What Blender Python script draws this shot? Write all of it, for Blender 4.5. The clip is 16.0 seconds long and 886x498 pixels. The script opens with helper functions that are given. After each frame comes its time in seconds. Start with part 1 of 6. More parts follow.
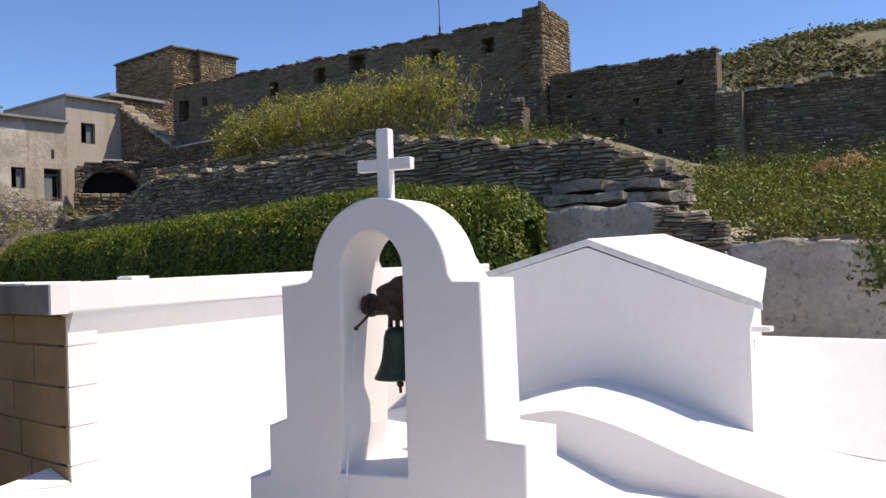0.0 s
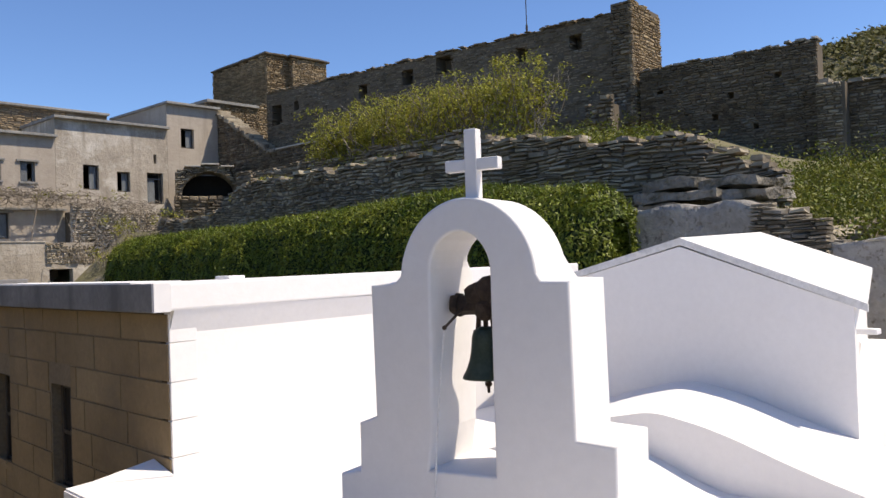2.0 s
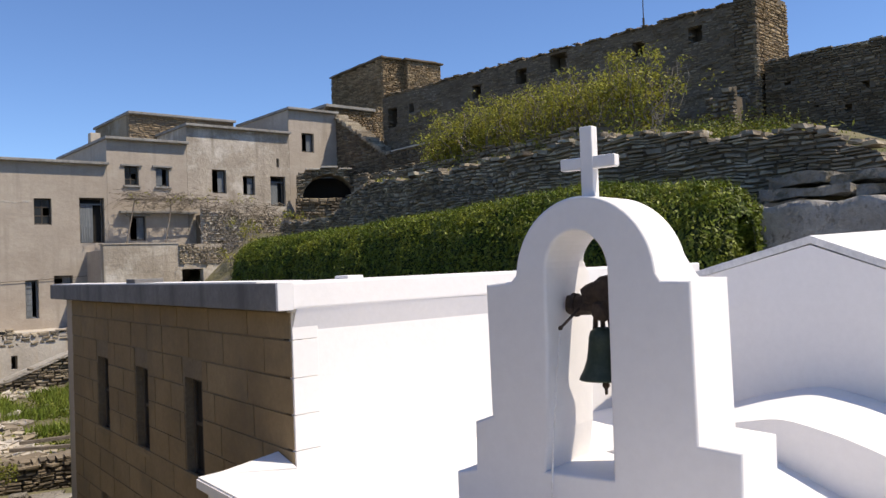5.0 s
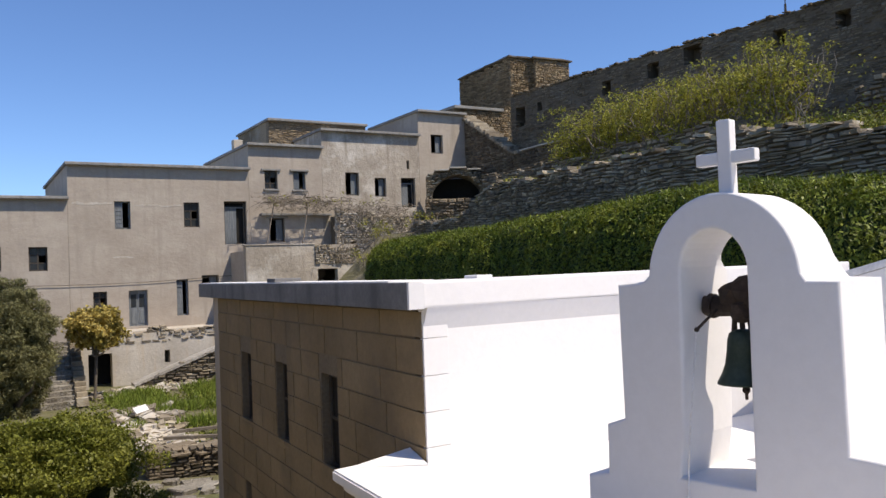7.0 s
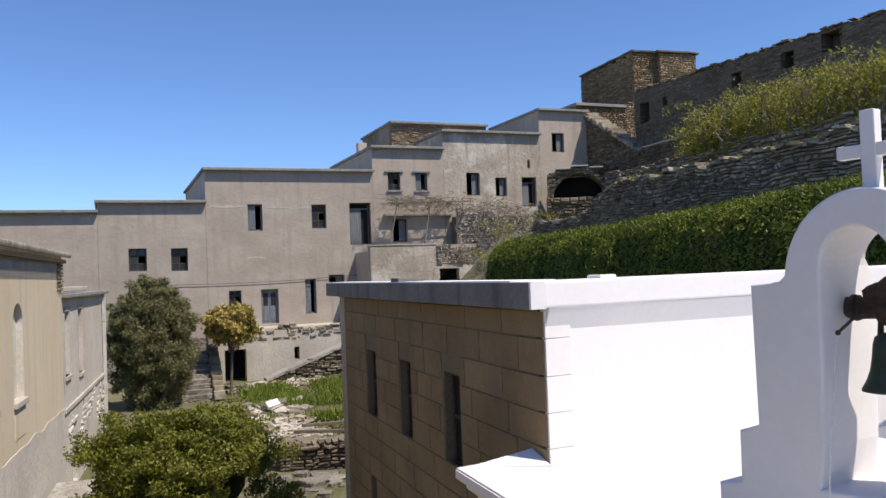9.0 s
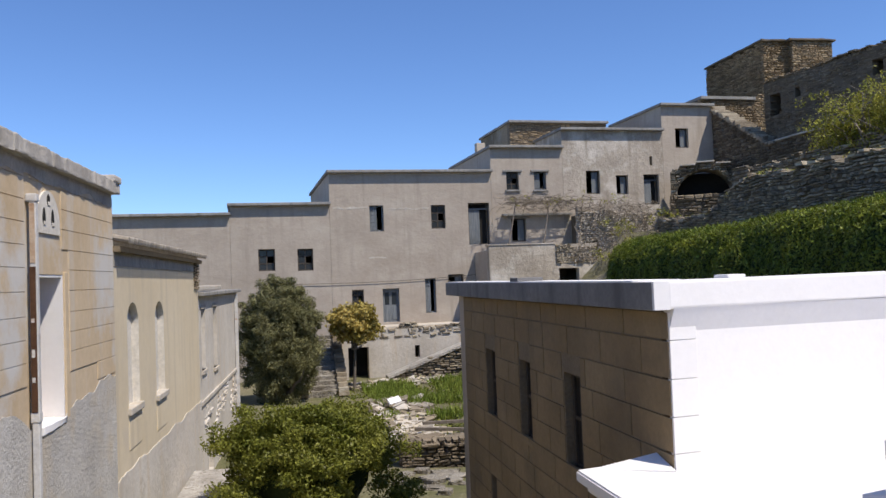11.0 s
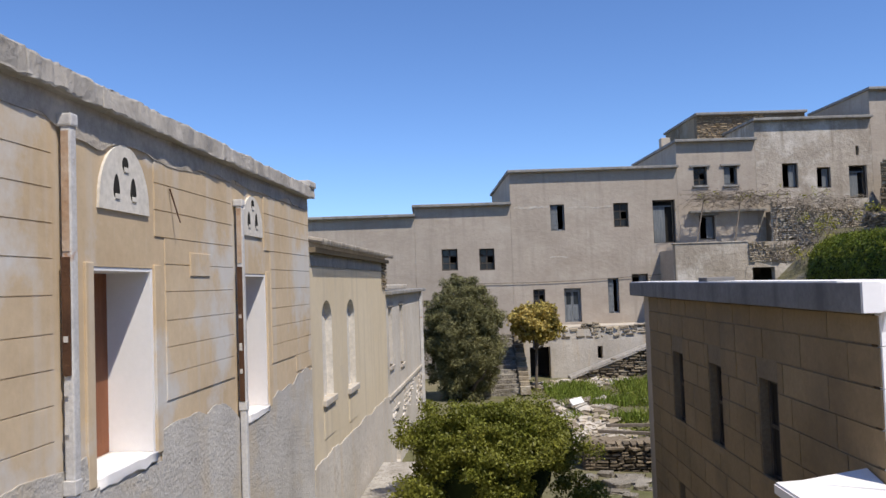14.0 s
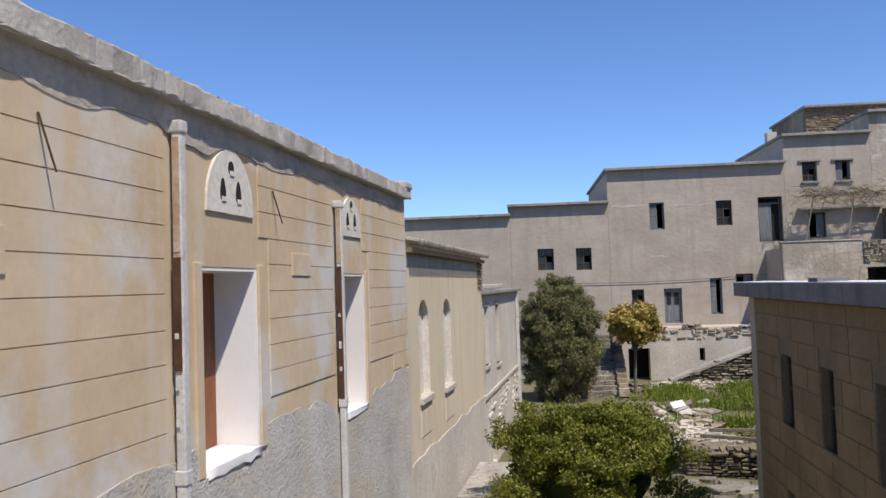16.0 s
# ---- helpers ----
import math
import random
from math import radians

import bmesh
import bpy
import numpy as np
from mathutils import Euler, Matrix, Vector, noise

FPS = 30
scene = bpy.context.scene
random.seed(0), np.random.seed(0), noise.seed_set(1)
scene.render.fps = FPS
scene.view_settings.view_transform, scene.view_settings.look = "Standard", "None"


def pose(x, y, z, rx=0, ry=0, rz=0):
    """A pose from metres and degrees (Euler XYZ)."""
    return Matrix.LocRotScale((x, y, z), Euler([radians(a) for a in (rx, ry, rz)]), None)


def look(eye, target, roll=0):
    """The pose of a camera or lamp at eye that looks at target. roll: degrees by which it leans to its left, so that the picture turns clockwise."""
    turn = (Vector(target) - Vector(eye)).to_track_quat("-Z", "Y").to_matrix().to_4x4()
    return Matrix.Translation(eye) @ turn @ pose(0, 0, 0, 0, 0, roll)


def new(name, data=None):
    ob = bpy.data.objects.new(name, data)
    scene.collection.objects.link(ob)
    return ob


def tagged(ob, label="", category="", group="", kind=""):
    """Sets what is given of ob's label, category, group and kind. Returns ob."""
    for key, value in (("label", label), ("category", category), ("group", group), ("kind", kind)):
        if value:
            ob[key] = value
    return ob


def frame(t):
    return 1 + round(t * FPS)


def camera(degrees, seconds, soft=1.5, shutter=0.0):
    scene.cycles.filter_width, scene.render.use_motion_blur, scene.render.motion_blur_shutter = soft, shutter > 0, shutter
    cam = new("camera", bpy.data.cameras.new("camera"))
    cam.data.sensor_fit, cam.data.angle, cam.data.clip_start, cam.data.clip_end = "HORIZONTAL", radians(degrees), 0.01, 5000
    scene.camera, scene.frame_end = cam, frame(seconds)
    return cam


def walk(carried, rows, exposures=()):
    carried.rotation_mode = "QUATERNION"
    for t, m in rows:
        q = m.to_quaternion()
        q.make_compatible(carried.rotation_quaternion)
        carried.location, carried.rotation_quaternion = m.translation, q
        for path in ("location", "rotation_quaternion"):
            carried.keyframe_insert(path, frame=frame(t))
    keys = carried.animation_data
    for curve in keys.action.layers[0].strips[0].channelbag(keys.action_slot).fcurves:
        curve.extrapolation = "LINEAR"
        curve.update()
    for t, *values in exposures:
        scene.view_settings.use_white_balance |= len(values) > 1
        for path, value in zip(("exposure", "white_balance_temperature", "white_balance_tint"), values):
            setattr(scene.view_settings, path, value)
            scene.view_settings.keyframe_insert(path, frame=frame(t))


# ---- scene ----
cam = camera(57.13, 16.0)
PATH = [
    (0, 0.023, 0.019, 4.80, 90.648, 1.889, -51.013),
    (0.5, 0.023, 0.019, 4.80, 90.699, 1.917, -49.368),
    (1, 0.022, 0.020, 4.80, 90.738, 1.938, -48.100),
    (1.5, 0.022, 0.021, 4.80, 90.793, 1.965, -46.338),
    (2, 0.021, 0.021, 4.80, 90.840, 1.986, -44.864),
    (2.5, 0.021, 0.022, 4.80, 90.884, 2.005, -43.480),
    (3, 0.020, 0.022, 4.80, 90.920, 2.020, -42.386),
    (5.5, 0.017, 0.025, 4.80, 91.170, 2.099, -34.846),
    (6, 0.016, 0.025, 4.80, 91.247, 2.116, -32.580),
    (6.5, 0.015, 0.026, 4.80, 91.331, 2.132, -30.147),
    (7, 0.014, 0.026, 4.80, 91.412, 2.143, -27.789),
    (7.5, 0.013, 0.027, 4.80, 91.477, 2.150, -25.933),
    (8, 0.012, 0.027, 4.80, 91.546, 2.154, -23.953),
    (8.5, 0.011, 0.028, 4.80, 91.620, 2.157, -21.824),
    (9, 0.010, 0.028, 4.80, 91.709, 2.156, -19.277),
    (11.5, 0.005, 0.030, 4.80, 92.073, 2.112, -8.734),
    (12, 0.003, 0.030, 4.80, 92.153, 2.093, -6.390),
    (12.5, 0.002, 0.030, 4.80, 92.219, 2.074, -4.419),
    (13, 0.001, 0.030, 4.80, 92.287, 2.052, -2.373),
    (13.5, 0.000, 0.030, 4.80, 92.355, 2.028, -0.314),
    (14, -0.001, 0.030, 4.80, 92.422, 2.002, 1.762),
    (14.5, -0.002, 0.030, 4.80, 92.494, 1.970, 3.999),
    (15, -0.003, 0.030, 4.80, 92.549, 1.943, 5.749),
    (15.5, -0.004, 0.030, 4.80, 92.590, 1.922, 7.078),
    (16, -0.004, 0.030, 4.80, 92.633, 1.898, 8.487),
]
walk(cam, [(t, pose(*row)) for t, *row in PATH],
     [(0, 0.27, 7250, 10), (5.5, 0.2, 7100, 10), (9, 0.17, 6750, 10), (12, 0.15, 6550, 10), (16, 0.16, 6600, 10)])  # exposures

# ---------------- world and sun ----------------
SUN = Vector((0.9, -1.0, 2.2)).normalized()
world = bpy.data.worlds.new("sky_world")
scene.world = world
world.use_nodes = True
wn, wl = world.node_tree.nodes, world.node_tree.links
sky = wn.new("ShaderNodeTexSky")
sky.sky_type = "NISHITA"
sky.sun_disc = False
sky.sun_elevation = math.asin(SUN.z)
sky.sun_rotation = math.atan2(SUN.x, SUN.y)
sky.altitude = 1500
sky.air_density, sky.dust_density, sky.ozone_density = 1.0, 0.05, 3.0
tint = wn.new("ShaderNodeMix")
tint.data_type, tint.blend_type = "RGBA", "MULTIPLY"
tint.inputs["Factor"].default_value = 1.0
tint.inputs["B"].default_value = (0.80, 0.99, 1.30, 1)
wl.new(sky.outputs[0], tint.inputs["A"])
wl.new(tint.outputs["Result"], wn["Background"].inputs[0])
wn["Background"].inputs[1].default_value = 0.116
sun = new("sun", bpy.data.lights.new("sun", "SUN"))
sun.data.energy, sun.data.angle, sun.data.color = 4.65, radians(0.5), (1.0, 0.93, 0.84)
sun.matrix_world = look(SUN * 50, (0, 0, 0))


# ---------------- materials ----------------
def ramp_col(nt, fac, stops):
    r = nt.nodes.new("ShaderNodeValToRGB")
    while len(r.color_ramp.elements) < len(stops):
        r.color_ramp.elements.new(0.5)
    for e, (p, c) in zip(r.color_ramp.elements, stops):
        e.position, e.color = p, (*c, 1)
    nt.links.new(fac, r.inputs[0])
    return r.outputs[0]


def surface(name, a, b, scale=1.2, fine=18.0, rough=0.85, bump=0.3, spots=None, spot_scale=3.0, spot_cut=(0.56, 0.72), vary=0.0, island=0.0,
            stretch=(1, 1, 1), dist=0.02, metal=0.0, streak=None, trans=0.0, grain=0.75):
    """Two colours mixed by coarse and fine noise, spots of a third, streaks, random tint by object or island, bump."""
    m = bpy.data.materials.new(name)
    m.use_nodes = True
    nt = m.node_tree
    bs = nt.nodes["Principled BSDF"]
    bs.inputs["Roughness"].default_value = rough
    bs.inputs["Metallic"].default_value = metal
    bs.inputs["Specular IOR Level"].default_value = 0.25
    geo = nt.nodes.new("ShaderNodeNewGeometry")
    mp = nt.nodes.new("ShaderNodeMapping")
    mp.inputs["Scale"].default_value = stretch
    nt.links.new(geo.outputs["Position"], mp.inputs[0])

    def nz(s, detail=5.0, rgh=0.6):
        n = nt.nodes.new("ShaderNodeTexNoise")
        n.inputs["Scale"].default_value, n.inputs["Detail"].default_value, n.inputs["Roughness"].default_value = s, detail, rgh
        nt.links.new(mp.outputs[0], n.inputs["Vector"])
        return n.outputs["Fac"]

    def mix(fac, c1, c2, mode="MIX"):
        x = nt.nodes.new("ShaderNodeMix")
        x.data_type, x.blend_type = "RGBA", mode
        for sock, v in ((x.inputs["Factor"], fac), (x.inputs["A"], c1), (x.inputs["B"], c2)):
            if isinstance(v, bpy.types.NodeSocket):
                nt.links.new(v, sock)
            else:
                sock.default_value = v if isinstance(v, float) else (*v, 1)
        return x.outputs["Result"]

    coarse, small = nz(scale), nz(fine, 4.0, 0.7)
    col = ramp_col(nt, coarse, [(0.33, a), (0.67, b)])
    dark = ramp_col(nt, small, [(0.25, (0.72, 0.72, 0.72)), (0.75, (1.18, 1.18, 1.18))])
    col = mix(grain, col, dark, "MULTIPLY")
    if spots:
        fac = ramp_col(nt, nz(spot_scale, 6.0, 0.65), [(spot_cut[0], (0, 0, 0)), (spot_cut[1], (1, 1, 1))])
        col = mix(fac, col, spots)
    if streak:
        n = nt.nodes.new("ShaderNodeTexNoise")
        n.inputs["Scale"].default_value, n.inputs["Detail"].default_value = 1.0, 5.0
        mq = nt.nodes.new("ShaderNodeMapping")
        mq.inputs["Scale"].default_value = (3.5, 3.5, 0.35)
        nt.links.new(geo.outputs["Position"], mq.inputs[0])
        nt.links.new(mq.outputs[0], n.inputs["Vector"])
        fac = ramp_col(nt, n.outputs["Fac"], [(0.52, (0, 0, 0)), (0.72, (0.85, 0.85, 0.85))])
        col = mix(fac, col, streak)
    for amount, node, sock in ((vary, "ShaderNodeObjectInfo", "Random"), (island, "ShaderNodeNewGeometry", "Random Per Island")):
        if amount:
            o = nt.nodes.new(node)
            tint = ramp_col(nt, o.outputs[sock], [(0.0, (1 - amount, 1 - amount, 1 - amount)), (0.5, (1, 0.97, 0.93)), (1.0, (1 + amount, 1 + amount, 1 + amount * 0.85))])
            col = mix(1.0, col, tint, "MULTIPLY")
    nt.links.new(col, bs.inputs["Base Color"])
    if bump:
        ad = nt.nodes.new("ShaderNodeMath")
        ad.operation = "ADD"
        nt.links.new(small, ad.inputs[0])
        nt.links.new(nz(fine * 0.25, 3.0), ad.inputs[1])
        bp = nt.nodes.new("ShaderNodeBump")
        bp.inputs["Strength"].default_value, bp.inputs["Distance"].default_value = bump, dist
        nt.links.new(ad.outputs[0], bp.inputs["Height"])
        nt.links.new(bp.outputs[0], bs.inputs["Normal"])
    if trans:
        tr = nt.nodes.new("ShaderNodeBsdfTranslucent")
        nt.links.new(col, tr.inputs[0])
        ms = nt.nodes.new("ShaderNodeMixShader")
        ms.inputs[0].default_value = trans
        nt.links.new(bs.outputs[0], ms.inputs[1])
        nt.links.new(tr.outputs[0], ms.inputs[2])
        nt.links.new(ms.outputs[0], nt.nodes["Material Output"].inputs[0])
    return m


WHITEWASH = surface("whitewash", (0.765, 0.742, 0.722), (0.79, 0.768, 0.75), 0.9, 14, 0.9, 0.18, dist=0.008, spots=(0.74, 0.73, 0.715), spot_scale=1.3, spot_cut=(0.6, 0.85), grain=0.12)
WHITE_GREY = surface("weathered_white_edge", (0.62, 0.61, 0.59), (0.74, 0.73, 0.71), 3, 25, 0.9, 0.3)
CONCRETE = surface("grey_concrete", (0.16, 0.155, 0.15), (0.22, 0.215, 0.205), 1.5, 20, 0.9, 0.3, streak=(0.11, 0.11, 0.105))
PLASTER = surface("weathered_plaster", (0.36, 0.305, 0.248), (0.44, 0.38, 0.315), 0.35, 5, 0.92, 0.45, spots=(0.455, 0.40, 0.335), spot_scale=0.6, spot_cut=(0.5, 0.72), streak=(0.345, 0.297, 0.243), stretch=(0.9, 0.9, 1.25), dist=0.03, grain=0.35)
PLASTER_OLD = surface("stained_plaster", (0.33, 0.285, 0.23), (0.46, 0.40, 0.33), 0.5, 6, 0.92, 0.6, spots=(0.58, 0.535, 0.47), spot_scale=0.55, spot_cut=(0.52, 0.66), streak=(0.29, 0.25, 0.20), dist=0.05)
SLAB = surface("roof_slab_cement", (0.24, 0.23, 0.215), (0.34, 0.325, 0.30), 1.0, 12, 0.9, 0.4, streak=(0.17, 0.165, 0.15))
OCHRE = surface("ochre_plaster", (0.50, 0.378, 0.24), (0.60, 0.475, 0.322), 0.7, 9, 0.9, 0.2, spots=(0.575, 0.545, 0.50), spot_scale=0.62, spot_cut=(0.51, 0.62), streak=(0.56, 0.505, 0.43), dist=0.012, grain=0.35)
WHITE_WARM = surface("cream_limewash", (0.60, 0.555, 0.48), (0.68, 0.635, 0.56), 2.0, 14, 0.9, 0.3, dist=0.01)
CORNICE = surface("rough_cornice_cement", (0.36, 0.33, 0.29), (0.50, 0.465, 0.415), 1.8, 14, 0.95, 0.5, spots=(0.33, 0.30, 0.26), spot_scale=3.0, spot_cut=(0.58, 0.72), dist=0.02, grain=0.5)
CEMENT = surface("patchy_cement", (0.37, 0.33, 0.28), (0.50, 0.44, 0.36), 2.2, 16, 0.95, 0.6, spots=(0.25, 0.225, 0.19), spot_scale=2.5, dist=0.02)
OCHRE_PALE = surface("pale_yellow_plaster", (0.61, 0.51, 0.355), (0.67, 0.575, 0.42), 0.5, 7, 0.9, 0.12, spots=(0.58, 0.50, 0.385), spot_scale=0.8, streak=(0.53, 0.45, 0.33), dist=0.01, grain=0.22)
ROUGHCAST = surface("grey_roughcast", (0.42, 0.39, 0.35), (0.58, 0.55, 0.50), 0.9, 26, 0.95, 0.6, spots=(0.50, 0.43, 0.33), spot_scale=0.8, spot_cut=(0.5, 0.64), dist=0.02, grain=0.55)
GREYWALL = surface("pale_peeling_wall", (0.48, 0.435, 0.375), (0.63, 0.585, 0.52), 0.6, 8, 0.93, 0.4, spots=(0.40, 0.35, 0.29), spot_scale=1.2, spot_cut=(0.58, 0.72), streak=(0.56, 0.47, 0.36), dist=0.03, grain=0.5)
OLDWALL = surface("peeling_wall", (0.43, 0.385, 0.325), (0.56, 0.515, 0.45), 0.7, 8, 0.93, 0.5, spots=(0.36, 0.315, 0.255), spot_scale=1.2, spot_cut=(0.56, 0.7), streak=(0.50, 0.41, 0.30), dist=0.03, grain=0.5)
ASHLAR = surface("ashlar_sandstone", (0.205, 0.15, 0.083), (0.27, 0.203, 0.118), 1.0, 20, 0.92, 0.35, vary=0.07, spots=(0.155, 0.12, 0.08), spot_scale=1.1, spot_cut=(0.52, 0.8), dist=0.01, grain=0.5)
MORTAR = surface("mortar", (0.185, 0.145, 0.095), (0.225, 0.178, 0.118), 3, 25, 0.95, 0.4)
STONE = surface("dry_stone", (0.20, 0.168, 0.125), (0.37, 0.32, 0.245), 0.8, 11, 0.93, 0.7, island=0.45, spots=(0.40, 0.375, 0.33), spot_scale=2.5, dist=0.04)
STONE_P = surface("dry_stone_loose", (0.20, 0.168, 0.125), (0.38, 0.33, 0.255), 0.8, 11, 0.93, 0.7, vary=0.4, spots=(0.38, 0.36, 0.32), spot_scale=1.2, dist=0.04)
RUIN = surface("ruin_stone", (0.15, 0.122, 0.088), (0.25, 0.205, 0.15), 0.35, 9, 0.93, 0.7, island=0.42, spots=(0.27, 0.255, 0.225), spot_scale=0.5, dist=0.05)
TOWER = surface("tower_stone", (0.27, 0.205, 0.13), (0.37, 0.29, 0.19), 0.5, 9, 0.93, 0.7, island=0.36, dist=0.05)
TOWER_BED = surface("tower_mortar", (0.20, 0.155, 0.10), (0.27, 0.21, 0.14), 0.8, 6, 0.95, 0.5)
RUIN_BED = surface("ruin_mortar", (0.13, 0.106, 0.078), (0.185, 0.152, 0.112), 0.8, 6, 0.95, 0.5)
BED = surface("stone_joint", (0.12, 0.10, 0.075), (0.19, 0.16, 0.12), 1.5, 9, 0.95, 0.5)
OLDWHITE = surface("old_whitewashed_stone", (0.30, 0.275, 0.24), (0.48, 0.45, 0.405), 1.0, 9, 0.93, 0.9, spots=(0.20, 0.175, 0.14), spot_scale=7.5, spot_cut=(0.55, 0.66), dist=0.05)
ROCK = surface("rock_face", (0.19, 0.165, 0.13), (0.36, 0.33, 0.28), 0.9, 7, 0.95, 1.0, spots=(0.13, 0.115, 0.08), spot_scale=2.4, spot_cut=(0.52, 0.64), dist=0.12)
EARTH = surface("earth_and_grass", (0.115, 0.115, 0.05), (0.20, 0.175, 0.11), 0.35, 4, 0.97, 0.8, spots=(0.27, 0.24, 0.19), spot_scale=0.5, dist=0.1)
# near-black colour that stands for the shade inside rooms, openings and holes
DARK = surface("interior_shade", (0.018, 0.016, 0.014), (0.03, 0.027, 0.023), 1, 6, 0.95, 0.1)
WOOD_GREY = surface("weathered_blue_grey_wood", (0.13, 0.145, 0.155), (0.21, 0.225, 0.235), 2, 25, 0.8, 0.3, stretch=(6, 6, 0.7))
WOOD_DARK = surface("dark_wood", (0.055, 0.045, 0.036), (0.095, 0.08, 0.065), 2, 25, 0.8, 0.3, stretch=(6, 6, 0.7))
WOOD_BROWN = surface("red_brown_board", (0.20, 0.075, 0.035), (0.26, 0.105, 0.05), 2, 25, 0.6, 0.2, stretch=(6, 6, 0.7))
RUST = surface("rusty_pipe", (0.06, 0.03, 0.018), (0.11, 0.055, 0.03), 6, 40, 0.9, 0.3)
RUSTY_PAINT = surface("rust_stained_paint", (0.36, 0.22, 0.13), (0.50, 0.40, 0.31), 5, 30, 0.8, 0.2)
PIPE = surface("painted_pipe", (0.50, 0.48, 0.46), (0.62, 0.60, 0.57), 4, 30, 0.6, 0.2, spots=(0.42, 0.25, 0.15), spot_scale=5, spot_cut=(0.62, 0.72))
BRONZE = surface("green_bronze", (0.035, 0.055, 0.042), (0.075, 0.095, 0.07), 6, 40, 0.5, 0.25, metal=0.55, dist=0.004)
IRON = surface("rusty_iron", (0.035, 0.026, 0.02), (0.085, 0.06, 0.045), 9, 50, 0.85, 0.5, dist=0.01)
ROPE = surface("rope", (0.70, 0.68, 0.65), (0.78, 0.76, 0.73), 20, 90, 0.9, 0.2)
TILE = surface("roof_tile", (0.30, 0.265, 0.22), (0.42, 0.375, 0.32), 3, 20, 0.9, 0.4, vary=0.2)
BARK = surface("bark", (0.12, 0.10, 0.08), (0.20, 0.17, 0.14), 5, 25, 0.95, 0.6)
GLASS = bpy.data.materials.new("window_glass")
GLASS.use_nodes = True
gb = GLASS.node_tree.nodes["Principled BSDF"]
gb.inputs["Base Color"].default_value = (0.03, 0.035, 0.04, 1)
gb.inputs["Roughness"].default_value = 0.12


def leaf_mat(name, a, b, trans=0.3, rough=0.55, amount=0.35):
    return surface(name, a, b, 1.1, 6, rough, 0, island=amount, trans=trans)


LEAF_HEDGE = leaf_mat("hedge_leaf", (0.085, 0.125, 0.012), (0.205, 0.23, 0.028), 0.18, 0.5, 0.5)
LEAF_BUSH = leaf_mat("bush_leaf", (0.14, 0.16, 0.025), (0.235, 0.24, 0.045), 0.35, 0.5, 0.4)
LEAF_OLIVE = leaf_mat("olive_leaf", (0.15, 0.15, 0.065), (0.24, 0.23, 0.11), 0.3, 0.6, 0.45)
LEAF_YELLOW = leaf_mat("yellow_leaf", (0.30, 0.25, 0.06), (0.56, 0.44, 0.14), 0.35, 0.55, 0.4)
LEAF_FIG = leaf_mat("fig_leaf", (0.25, 0.25, 0.04), (0.38, 0.37, 0.075), 0.4, 0.55, 0.45)
LEAF_IVY = leaf_mat("groundcover_leaf", (0.085, 0.12, 0.016), (0.215, 0.215, 0.042), 0.25, 0.55, 0.55)
LEAF_DRY = leaf_mat("dry_shrub_leaf", (0.46, 0.30, 0.15), (0.60, 0.43, 0.24))
GRASS = leaf_mat("grass_blade", (0.14, 0.20, 0.03), (0.24, 0.29, 0.055), 0.35, 0.55, 0.45)
TWIG = surface("dry_twig", (0.17, 0.14, 0.11), (0.28, 0.24, 0.19), 4, 20, 0.95, 0)


# ---------------- mesh helpers ----------------
def thing(name, label="", category="", m=None, group="", kind=""):
    ob = new(name)
    ob.matrix_world = m if m is not None else Matrix.Identity(4)
    return tagged(ob, label, category, group, kind)


def link_mesh(name, me, material, parent, label=""):
    me.materials.append(material)
    ob = new(name, me)
    if parent is not None:
        ob.parent = parent
    return tagged(ob, label)


def part(name, bm, material, parent=None, label="", smooth=False):
    me = bpy.data.meshes.new(name)
    bmesh.ops.recalc_face_normals(bm, faces=bm.faces)
    bm.to_mesh(me)
    bm.free()
    if smooth:
        me.polygons.foreach_set("use_smooth", [True] * len(me.polygons))
    return link_mesh(name, me, material, parent, label)


def raw(name, verts, faces, material, parent=None, label="", smooth=False):
    me = bpy.data.meshes.new(name)
    me.from_pydata([tuple(v) for v in verts], [], faces)
    me.update()
    if smooth:
        me.polygons.foreach_set("use_smooth", [True] * len(me.polygons))
    return link_mesh(name, me, material, parent, label)


def quads(name, V, material, parent=None, label=""):
    """V: an array (n, 4, 3) of corners."""
    n = len(V)
    me = bpy.data.meshes.new(name)
    me.vertices.add(4 * n)
    me.vertices.foreach_set("co", np.asarray(V, np.float32).ravel())
    me.loops.add(4 * n)
    me.loops.foreach_set("vertex_index", np.arange(4 * n, dtype=np.int32))
    me.polygons.add(n)
    me.polygons.foreach_set("loop_start", np.arange(0, 4 * n, 4, dtype=np.int32))
    me.update(calc_edges=True)
    return link_mesh(name, me, material, parent, label)


def box(bm, x0, x1, y0, y1, z0, z1, bevel=0.0):
    r = bmesh.ops.create_cube(bm, size=1.0)
    vs = r["verts"]
    bmesh.ops.scale(bm, vec=(x1 - x0, y1 - y0, z1 - z0), verts=vs)
    bmesh.ops.translate(bm, vec=((x0 + x1) / 2, (y0 + y1) / 2, (z0 + z1) / 2), verts=vs)
    if bevel:
        es = list({e for v in vs for e in v.link_edges})
        bmesh.ops.bevel(bm, geom=es, offset=bevel, segments=2, affect="EDGES", profile=0.6)
    return vs


def boxm(*a, bevel=0.0):
    bm = bmesh.new()
    box(bm, *a, bevel=bevel)
    return bm


